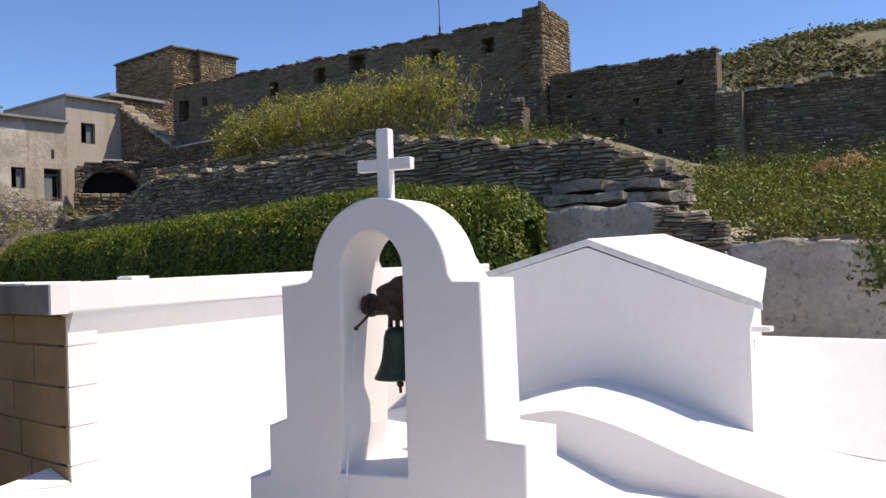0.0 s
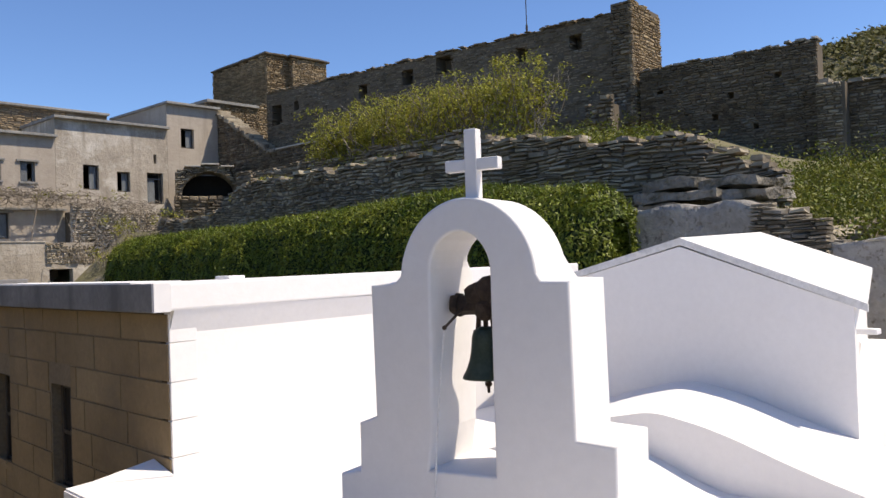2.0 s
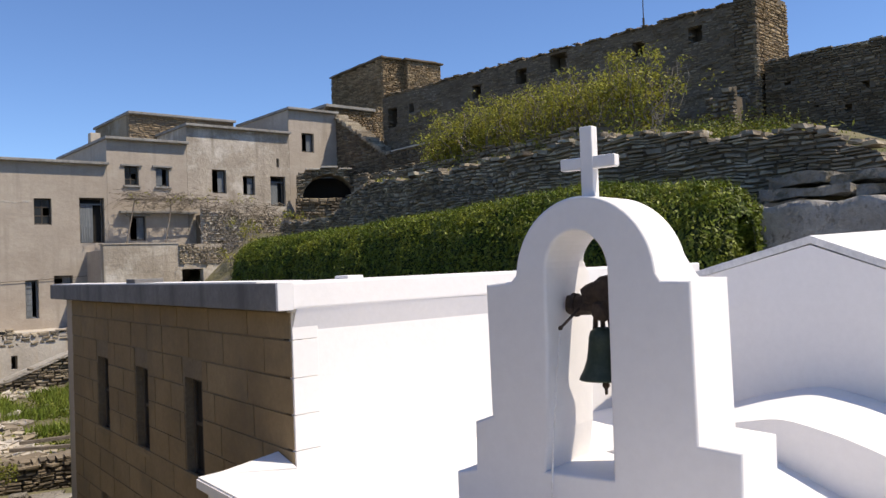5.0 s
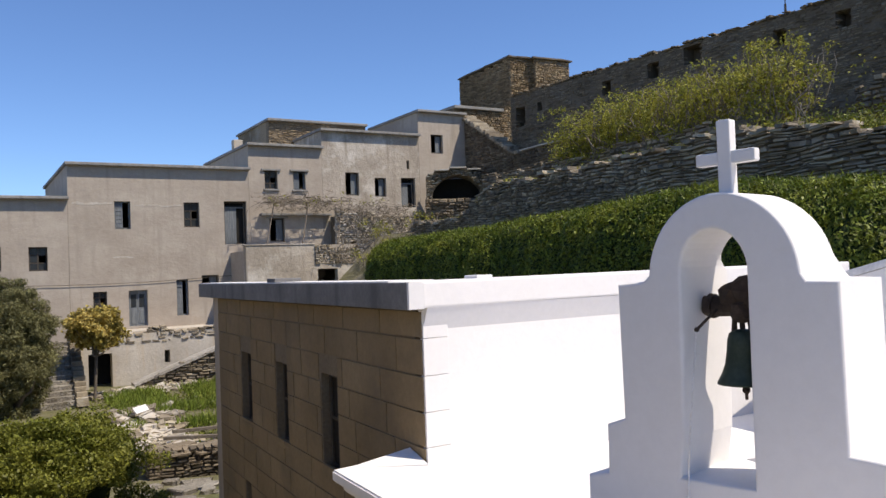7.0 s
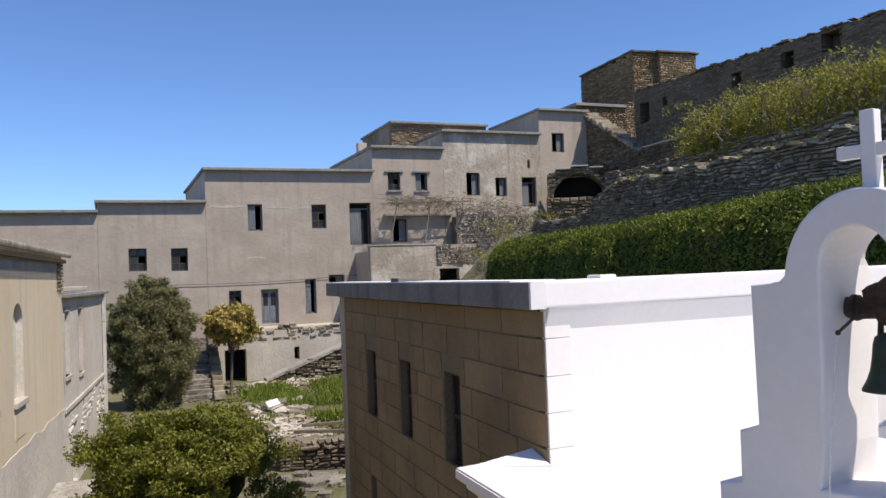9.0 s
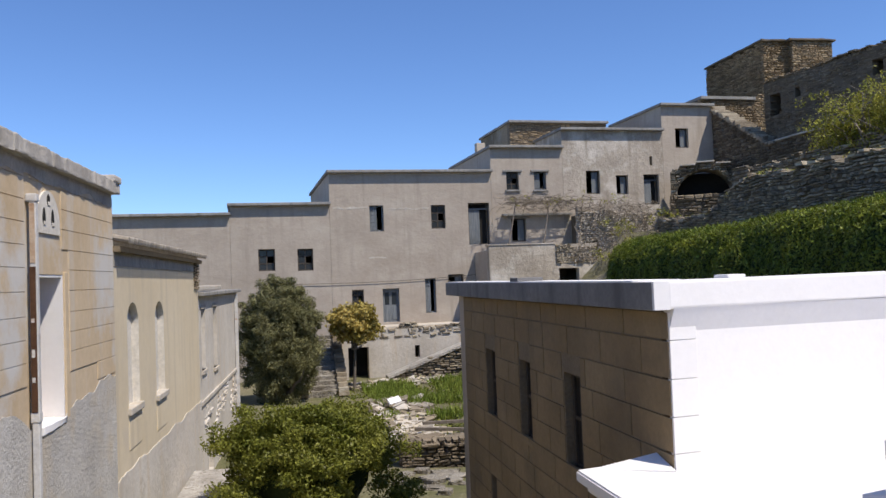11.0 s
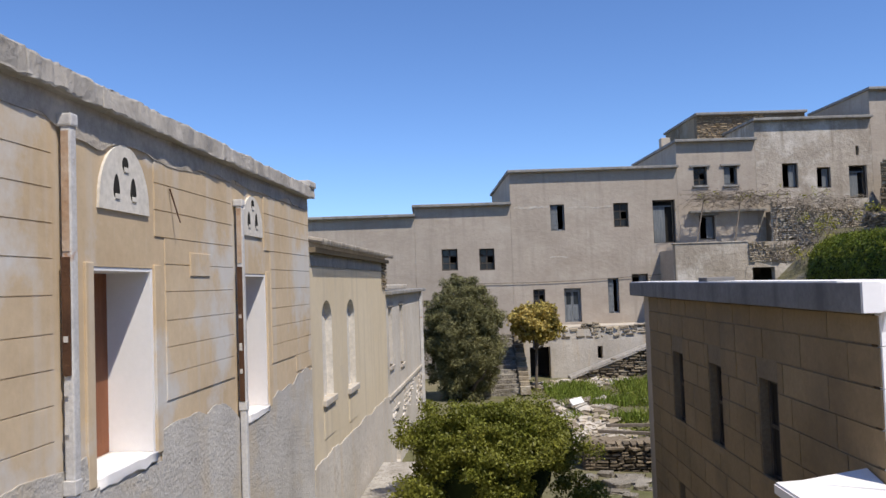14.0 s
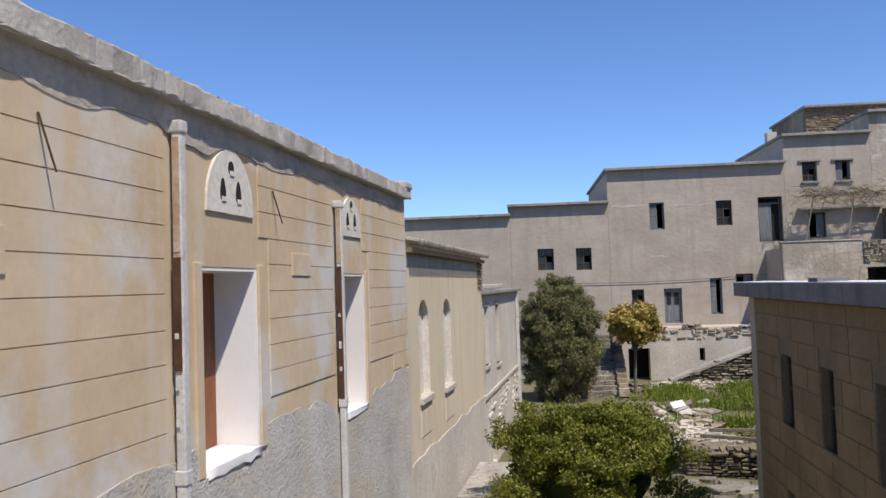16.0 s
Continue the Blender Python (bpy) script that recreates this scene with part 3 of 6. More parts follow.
for dx in (-0.05, 0.0, 0.05):
    cyl(bm, (dx, 0, 4.40), (dx * 0.8, 0, 4.51), 0.014)
cyl(bm, (-0.06, 0.03, 4.41), (-0.05, 0.03, 4.66), 0.012)
part("hanger", bm, IRON, bell)
bm = bmesh.new()
cyl(bm, (-0.11, -0.06, 4.53), (-0.168, -0.17, 4.43), 0.008)
bmesh.ops.create_uvsphere(bm, u_segments=8, v_segments=6, radius=0.014, matrix=Matrix.Translation((-0.168, -0.17, 4.43)))
part("lever", bm, IRON, bell)
rope = thing("bell_rope", "thin pale rope hanging from the bell lever", "rope", G_POSE)
bm = bmesh.new()
pts = [(-0.213, 0.05, 4.43), (-0.225, 0.01, 4.15), (-0.24, -0.02, 3.85), (-0.262, -0.03, 3.50), (-0.27, -0.03, 3.205)]
for p, q in zip(pts, pts[1:]):
    cyl(bm, p, q, 0.0055, seg=6)
part("strand", bm, ROPE, rope)

# ---------------- church roof behind ----------------
church = thing("church", "whitewashed chapel with a low gabled roof above the terrace", "church")
DX, DY = 0.957, 0.29


def cp(s, z, back=0.0):
    return (7.2 + back * DX, 2.42 + s + back * DY, z + 0.024 * back)


bm = bmesh.new()
fpts = [(0.0, 2.6), (0.0, 4.30), (1.57, 4.86), (3.25, 4.45), (3.25, 2.6)]
a = [bm.verts.new(cp(s, z)) for s, z in fpts]
b = [bm.verts.new(cp(s, z, 6.0)) for s, z in fpts]
bm.faces.new(a)
bm.faces.new(b[::-1])
for i in range(5):
    bm.faces.new((a[i], a[(i + 1) % 5], b[(i + 1) % 5], b[i]))
part("wall", bm, WHITEWASH, church)
for side in (0, 1):
    bm = bmesh.new()
    e0, e1 = ((-0.10, 4.335), (1.56, 4.945)) if side == 0 else ((3.35, 4.50), (1.56, 4.945))
    lo = [bm.verts.new(cp(s, z - 0.07 * (1 if k < 9 else 0), bk)) for k, (s, z, bk) in enumerate([(*e0, -0.008), (*e1, -0.008), (*e1, 6.1), (*e0, 6.1)])]
    up = [bm.verts.new(cp(s, z, bk)) for s, z, bk in [(*e0, -0.008), (*e1, -0.008), (*e1, 6.1), (*e0, 6.1)]]
    bm.faces.new(lo)
    bm.faces.new(up[::-1])
    for i in range(4):
        bm.faces.new((lo[i], lo[(i + 1) % 4], up[(i + 1) % 4], up[i]))
    part("roof_slope", bm, WHITEWASH, church)
bm = bmesh.new()
for e0, e1 in (((-0.11, 4.262), (1.56, 4.875)), ((3.35, 4.427), (1.56, 4.875))):
    v4 = [cp(*e0, -0.014), cp(*e1, -0.014), cp(e1[0], e1[1] + 0.065, -0.014), cp(e0[0], e0[1] + 0.065, -0.014)]
    w4 = [(x + 0.02, y, z) for x, y, z in v4]
    vv = [bm.verts.new(p) for p in v4 + w4]
    for f in ((0, 1, 2, 3), (4, 7, 6, 5), (0, 4, 5, 1), (1, 5, 6, 2), (2, 6, 7, 3), (3, 7, 4, 0)):
        bm.faces.new([vv[i] for i in f])
part("verge", bm, WHITE_GREY, church, "grey weathered verge edge")
part("water_spout", boxm(7.62, 7.74, 2.38, 2.66, 4.03, 4.08, bevel=0.01), WHITEWASH, church)


def vault(pts, x0, x1, drop, name):
    """A curved roof: profile (y, z), pushed along x and y, with a face below its front edge."""
    bm = bmesh.new()
    dense = []
    for (y0, z0), (y1, z1) in zip(pts, pts[1:]):
        for k in range(6):
            dense.append((y0 + (y1 - y0) * k / 6, z0 + (z1 - z0) * k / 6))
    dense.append(pts[-1])
    for _ in range(3):
        dense = [dense[0]] + [(p[0], (o[1] + 2 * p[1] + q[1]) / 4) for o, p, q in zip(dense, dense[1:], dense[2:])] + [dense[-1]]
    sh = (x1 - x0) * 0.33
    f = [bm.verts.new((x0, y, z)) for y, z in dense]
    b = [bm.verts.new((x1, y + sh, z)) for y, z in dense]
    for i in range(len(dense) - 1):
        bm.faces.new((f[i], f[i + 1], b[i + 1], b[i]))
    top = part(name, bm, WHITEWASH, church, "", True)
    bm = bmesh.new()
    f = [bm.verts.new((x0 + 0.004, y, z)) for y, z in dense]
    d = [bm.verts.new((x0 + 0.004, y, z - drop)) for y, z in dense]
    for i in range(len(dense) - 1):
        bm.faces.new((d[i], d[i + 1], f[i + 1], f[i]))
    part("vault_face", bm, WHITEWASH, church)
    return top


vault([(5.6, 2.9), (4.9, 3.12), (4.3, 3.33), (3.83, 3.48), (3.38, 3.58), (2.86, 3.49), (2.22, 3.28), (1.69, 3.15), (0.9, 3.06), (-1.5, 3.04)], 5.6, 7.35, 0.6, "vault")
vault([(5.4, 2.8), (4.2, 3.15), (3.75, 3.28), (3.41, 3.33), (3.05, 3.27), (2.48, 3.06), (1.9, 2.98)], 4.3, 5.68, 0.5, "lower_vault")
bm = bmesh.new()
sl = [(7.2, 2.5, 3.16), (7.25, 1.4, 3.07), (7.3, -4.0, 2.8), (8.35, -4.0, 3.95), (8.35, 1.6, 3.90), (8.35, 2.75, 3.88), (8.9, -4, 3.9), (8.9, 3.0, 3.86)]
vs = [bm.verts.new(p) for p in sl]
bm.faces.new((vs[0], vs[1], vs[4], vs[5]))
bm.faces.new((vs[1], vs[2], vs[3], vs[4]))
bm.faces.new((vs[3], vs[6], vs[7], vs[5], vs[4]))
part("aisle_roof", bm, WHITEWASH, church, "whitewashed sloping aisle roof")

# ---------------- ochre building ----------------
O_POSE = pose(-2.4, 12.26, 0, 0, 0, 87.5)
ochre = thing("ochre_building", "ochre-plastered building with scored courses and cement cornice", "building", O_POSE)
ow = [(-6.50, -5.49, 3.47, 5.01), (-3.14, -2.25, 3.36, 4.99)]
part("wall", wall_bm(-16, -0.0, -0.3, 6.16, 0.5, ow), OCHRE, ochre)
part("end_wall", boxm(-0.5, -0.02, 0.5, 5.0, -0.3, 6.1), OCHRE, ochre)
part("roof", boxm(-16, 0, 0.36, 5.0, 6.17, 6.25), SLAB, ochre)
x = -16
rnd = random.Random(3)
while x < 0.05:
    w = rnd.uniform(0.7, 1.6)
    bm = boxm(x, min(0.08, x + w) + 0.004, -0.105, 0.35, 6.145, 6.32, bevel=0.02)
    bmesh.ops.subdivide_edges(bm, edges=[e for e in bm.edges if e.calc_length() > 0.3], cuts=18)
    for v in bm.verts:
        v.co += Vector((0, noise.noise((v.co.x * 5, 0.0, v.co.z * 9)) * 0.018 + noise.noise((v.co.x * 21, 3.0, v.co.z * 25)) * 0.013, noise.noise((v.co.x * 4, 7.0, v.co.z * 5)) * 0.016 + noise.noise((v.co.x * 19, 5.0, v.co.z * 20)) * 0.014))
    part("cornice", bm, CORNICE, ochre, "rough cement cornice")
    x += w
part("corner_block", boxm(-0.32, 0.1, -0.13, 0.2, 6.30, 6.40, bevel=0.025), CORNICE, ochre)
# scored courses
lines = [6.10, 5.97, 5.74, 5.51, 5.28, 5.05, 4.81, 4.56, 4.33, 4.10, 3.87, 3.64]
for k in range(len(lines) - 1):
    z1, z0 = lines[k], lines[k + 1]
    spans = [(-16, -8.1), (-8.1, -7.02), (-6.82, -3.47), (-3.3, 0.0)]
    if z0 < 5.06:
        spans = [(-16, -9.6), (-9.6, -7.02), (-5.25, -3.47), (-2.05, 0.0)]
    elif z0 < 5.9:
        spans = [(-16, -8.6), (-8.6, -7.02), (-5.45, -3.47), (-2.3, 0.0)]
    if z0 < 3.8:
        spans = spans[:2] + [(-0.9, 0)]
    for p, q in spans:
        box_b = [(p, 0.004, z0 + .002), (q, 0.004, z0 + .002), (q, 0.004, z1 - .002), (p, 0.004, z1 - .002)]
        box_f = [(p + .004, -0.010, z0 + .005), (q - .004, -0.010, z0 + .005), (q - .004, -0.010, z1 - .005), (p + .004, -0.010, z1 - .005)]
        raw("course", box_b + box_f, STONE_FACES, OCHRE, ochre)
for i, (a, b, c, d) in enumerate(ow):
    win = part("window", boxm(a, b, 0.385, 0.42, c, d), WOOD_BROWN, ochre)
    for k in (1, 2):
        xm = a + (b - a) * k / 3
        part("board_joint", boxm(xm - 0.006, xm + 0.006, 0.378, 0.3848, c, d), WOOD_DARK, win)
    for xa in (a, b - 0.035):
        part("reveal", boxm(xa, xa + 0.035, 0.004, 0.42, c, d), WHITEWASH, win, "white-painted window reveal")
    part("reveal", boxm(a + .035, b - .035, 0.006, 0.42, d - 0.03, d - 0.002), WHITEWASH, win, "white-painted window reveal")
    bm = boxm(a + 0.036, b - 0.036, -0.03, 0.384, c - 0.05, c + 0.03)
    bmesh.ops.subdivide_edges(bm, edges=list(bm.edges), cuts=7, use_grid_fill=True)
    for v in bm.verts:
        v.co += noise.noise_vector(v.co * 9) * 0.014 + Vector((0, 0, 0.03 * noise.noise((v.co.x * 6, 2.0, 0)) if v.co.z < c and v.co.y < 0.05 else 0))
    part("window_sill", bm, WHITEWASH, win, "rough whitewashed sill", True)
    part("surround", boxm(a - 0.12, a - 0.005, -0.02, 0.1, c - 0.02, d + 0.03, bevel=0.008), OCHRE, win)
    part("surround", boxm(b + 0.005, b + 0.12, -0.02, 0.1, c + 0.0, d + 0.03, bevel=0.008), OCHRE, win)
# arched lunettes with three holes
for a, b, z0, z1 in ((-6.42, -5.57, 5.44, 5.96), (-3.16, -2.37, 5.43, 5.90)):
    c, rx = (a + b) / 2, (b - a) / 2
    bm = bmesh.new()
    prism(bm, [(a, z0)] + [(c + rx * math.cos(t) * 0.98, z0 + 0.06 + (z1 - z0 - 0.06) * math.sin(t)) for t in [math.pi * (1 - k / 16) for k in range(17)]] + [(b, z0)], -0.02, 0.03)
    lun_m = part("lunette", bm, WHITE_WARM, ochre, "white arched lunette with three round holes")
    for hx, hz, drop in ((c - 0.15, z0 + 0.15, 0.07), (c + 0.13, z0 + 0.15, 0.07), (c, z0 + 0.37, 0.0)):
        bm = bmesh.new()
        # flat black plate stands for the shaded depth of the hole
        prism(bm, [(hx + 0.05 * math.cos(t), hz + (0.06 + drop * max(0, math.sin(t))) * math.sin(t)) for t in [2 * math.pi * k / 16 for k in range(16)]], -0.024, 0.0)
        hole = part("hole", bm, DARK, lun_m)
        # cream chip paints the lit inner side of the hole
        part("hole_edge", boxm(hx - 0.03, hx + 0.05, -0.029, -0.0235, hz - 0.06, hz - 0.02, bevel=0.003), WHITE_WARM, hole)
for s in (-6.92, -3.385):
    pipe = thing("downpipe", "white-painted square downpipe, rusted dark in the middle", "downpipe", O_POSE, "downpipes on the ochre wall")
    ztop = 5.98 if s < -5 else 5.78
    part("pipe", boxm(s - 0.035, s + 0.045, -0.10, -0.03, 0.3, 3.55, bevel=0.012), PIPE, pipe)
    part("pipe", boxm(s - 0.034, s + 0.046, -0.103, -0.033, 3.552, ztop, bevel=0.012), PIPE, pipe)
    part("collar", boxm(s - 0.042, s + 0.052, -0.108, -0.02, 3.5, 3.6, bevel=0.008), PIPE, pipe)
    part("rust_stain", boxm(s - 0.040, s - 0.0345, -0.09, -0.04, 5.1, ztop - 0.08), RUSTY_PAINT, pipe, "rust-stained flaking paint")
    for zz, hh in ((3.9, 0.05), (4.15, 0.08), (4.5, 0.04)):
        part("paint_fleck", boxm(s - 0.050, s - 0.047, -0.075, -0.045, zz, zz + hh), PIPE, pipe)
    part("hopper", boxm(s - 0.045, s + 0.055, -0.115, 0.0, 5.93 if s < -5 else 5.72, 6.02 if s < -5 else 5.80, bevel=0.015), PIPE, pipe)
    part("rusted_side", boxm(s - 0.047, s - 0.036, -0.092, -0.035, 4.28 if s < -5 else 3.6, 5.06), RUST, pipe)


def ragged(name, edge, other, mat, y0, step=0.04, label="", seed=0.0, amp=0.07):
    """A thin coat of plaster between a ragged edge line and a straight one."""
    bm = bmesh.new()
    xs = [-16 + step * k for k in range(int(15.97 / step) + 1)]
    for xa, xb in zip(xs, xs[1:]):
        def e(x):
            return edge(x) + amp * noise.noise((x * 1.3, seed, 0)) * 2 + amp * 0.8 * noise.noise((x * 4.0, seed, 3.0)) + amp * 0.12 * noise.noise((x * 15.0, seed, 6.0))
        vs = [bm.verts.new(q) for q in ((xa, y0, other), (xb, y0, other), (xb, y0, e(xb)), (xa, y0, e(xa)))]
        us = [bm.verts.new((v.co.x, y0 + 0.008, v.co.z)) for v in vs]
        bm.faces.new(vs)
        bm.faces.new((vs[2], vs[3], us[3], us[2]))
    bmesh.ops.remove_doubles(bm, verts=bm.verts, dist=0.0005)
    return part(name, bm, mat, ochre, label)


ragged("lower_plaster", lambda x: 3.66 - 0.30 * step01(x, -4.0, -3.1) + 0.26 * step01(x, -2.9, -0.4) - (0.25 if -6.62 < x < -5.38 else 0), -0.3, ROUGHCAST, -0.018, label="grey roughcast base with a ragged edge", seed=1.0, amp=0.06)
# grey cement, with the cornice's ragged shadow painted into the same band
ragged("cement_band", lambda x: 5.97 - 0.04 * step01(x, -9, -7) + 0.06 * step01(x, -5, -4), 6.15, CEMENT, -0.016, label="ragged band of grey cement and painted cornice shade", seed=5.0, amp=0.05)
for px, pz, pw, ph in ((-9.3, 4.93, 0.75, 0.25), (-4.7, 4.95, 0.5, 0.22)):
    part("plaster_patch", boxm(px, px + pw, -0.022, 0.0, pz, pz + ph, bevel=0.006), OCHRE, ochre)
# dark slanting rods stand in for shadows of sticks jutting from the wall
for hx, hz, ln in ((-8.3, 5.8, 0.32), (-5.15, 5.72, 0.3)):
    bm = bmesh.new()
    cyl(bm, (hx, -0.02, hz), (hx + 0.05, -0.09, hz - ln), 0.008, 0.006, 5)
    part("rusty_hook", bm, RUST, ochre)
# pale building
pale = thing("pale_building", "pale yellow plastered building with blind arched windows and tiled eave", "building", O_POSE)
pw = [(0.78, 1.55, 3.0, 4.25), (2.85, 3.65, 2.92, 4.22)]
bm = bmesh.new()


def plane_loop(pts):
    vs = [bm.verts.new((x, 0.0, z)) for x, z in pts]
    return vs, [bm.edges.new((vs[k], vs[(k + 1) % len(vs)])) for k in range(len(vs))]


loops = [plane_loop([(0.01, -0.3), (7.9, -0.3), (7.9, 5.36), (0.01, 5.36)])]
niches = []
for a, b, c, d in pw:
    cxx, r = (a + b) / 2, (b - a) / 2
    arch = [(a, c)] + [(cxx + r * math.cos(t), d + 0.34 * math.sin(t)) for t in [math.pi * (1 - k / 18) for k in range(19)]] + [(b, c)]
    niches.append(arch)
    loops.append(plane_loop(arch))
bmesh.ops.triangle_fill(bm, edges=[e for _, es in loops for e in es], use_beauty=True)
part("wall", bm, OCHRE_PALE, pale)
for (a, b, c, d), arch in zip(pw, niches):
    bm = bmesh.new()
    f = [bm.verts.new((x, 0.0, z)) for x, z in arch]
    g = [bm.verts.new((x, 0.11, z)) for x, z in arch]
    for k in range(len(arch)):
        bm.faces.new((f[k], f[(k + 1) % len(arch)], g[(k + 1) % len(arch)], g[k]))
    bm.faces.new(g)
    w = part("arched_window", bm, WHITE_WARM, pale, "blind arched window with flaking limewash")
    part("window_sill", boxm(a - 0.06, b + 0.06, -0.06, 0.1, c - 0.1, c + 0.005, bevel=0.015), OLDWALL, w)
    part("apron", boxm(a - 0.02, b + 0.02, -0.012, 0.01, c - 0.62, c - 0.1, bevel=0.006), OCHRE_PALE, w)
part("eave_board", boxm(0.0, 8.0, -0.10, 0.2, 5.34, 5.42), MORTAR, pale)
for k in range(62):
    bm = bmesh.new()
    xx = 0.08 + k * 0.128
    cyl(bm, (xx, -0.22, 5.50), (xx, 0.9, 5.72), 0.05, 0.05, 8)
    part("roof_ridge", bm, TILE, pale)
part("roof", boxm(0.0, 8.0, 0.0, 4.0, 5.42, 5.50), TILE, pale)
part("side_wall", boxm(7.5, 7.9, 0.45, 4.0, -0.3, 5.36), STONE_P, pale)
stone_mass("verge_bricks", [[(x, y - 0.03, z) for x, y, z in b] for b in stones(7.3, 7.93, 4.75, 5.4, w=(0.12, 0.22), h=(0.06, 0.08), out=(0.0, 0.03), seed=71)], RUIN, pale)
# the roof edge's shadow on the wall, drawn as a grey strip
part("cement_strip", boxm(0.0, 7.3, -0.012, 0.01, 5.14, 5.335), CEMENT, pale, "grey strip painted as the eave's shadow")
bm = bmesh.new()
prism(bm, [(0.02, -0.3), (7.95, -0.3)] + [(7.95 - 0.1 * k, 2.1 + 0.07 * noise.noise((k * 0.13, 8.0, 0)) + 0.03 * noise.noise((k * 0.6, 3.0, 0))) for k in range(80)], -0.012, 0.02)
part("plinth", bm, GREYWALL, pale, "peeling lower wall")
# grey building beyond it
grey = thing("grey_building", "old grey plastered building with a flat slab roof", "building", O_POSE)
gw = [(8.3, 8.95, 2.75, 4.25), (10.5, 11.2, 2.6, 4.25)]
part("wall", wall_bm(7.95, 16.4, -0.3, 4.55, 0.45, [*gw, (9.0, 9.9, 0.1, 1.5), (15.0, 15.5, 1.2, 1.9)]), GREYWALL, grey)
part("string_course", boxm(7.96, 16.45, -0.05, 0.0, 1.95, 2.06, bevel=0.015), OLDWALL, grey)
for a, b, c, d in ((9.0, 9.9, 0.1, 1.5), (15.0, 15.5, 1.2, 1.9)):
    # black panel paints the darkness inside the opening
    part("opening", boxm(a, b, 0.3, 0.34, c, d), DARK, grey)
stone_mass("exposed_stones", stones(8.0, 16.4, -0.2, 1.9, w=(0.2, 0.5), h=(0.1, 0.2), out=(0.0, 0.05), seed=72, holes=[(8.95, 9.95, 0, 1.55), (14.95, 15.55, 1.1, 2.0)], skip=lambda x, z: noise.noise((x * 0.8, z * 0.9, 4.0)) > -0.05), GREYWALL, grey)
stone_mass("corner_stones", stones(16.0, 16.42, -0.2, 4.5, w=(0.2, 0.42), h=(0.15, 0.3), out=(0.0, 0.03), seed=73), GREYWALL, grey)
part("roof_slab", boxm(7.9, 16.8, -0.15, 4.0, 4.56, 4.66, bevel=0.02), SLAB, grey)
part("end_wall", boxm(16.0, 16.4, 0.45, 4.0, -0.3, 4.55), OLDWALL, grey)
for a, b, c, d in gw:
    w = part("window", boxm(a, b, 0.16, 0.2, c, d), WHITE_WARM, grey, "boarded pale window")
    part("window_frame", boxm(a, a + 0.06, 0.1, 0.16, c, d), WOOD_DARK, w)
    part("lintel", boxm(a - 0.1, b + 0.1, -0.02, 0.1, d, d + 0.09), CEMENT, w)
    part("window_sill", boxm(a - .06, b + .06, -.05, .16, c - .08, c), OLDWALL, w)
part("parapet_stone", boxm(8.0, 12.5, 0.0, 0.35, 4.69, 4.82, bevel=0.03), OLDWALL, grey)
part("downpipe", boxm(15.7, 15.8, -0.12, -0.02, 0.2, 4.5), PIPE, grey)
bm = bmesh.new()
box(bm, 3.2, 6.0, -1.5, -0.1, -0.2, 0.75, bevel=0.03)
box(bm, 3.1, 6.1, -1.6, -0.1, 0.75, 0.86, bevel=0.02)
tagged(part("stone_bench", bm, OLDWHITE), "low whitewashed stone bench at the wall foot", "bench").matrix_world = O_POSE

# ---------------- the long stepped row of houses ----------------
H_POSE = pose(0, 42, 0, 0, 0, 3)


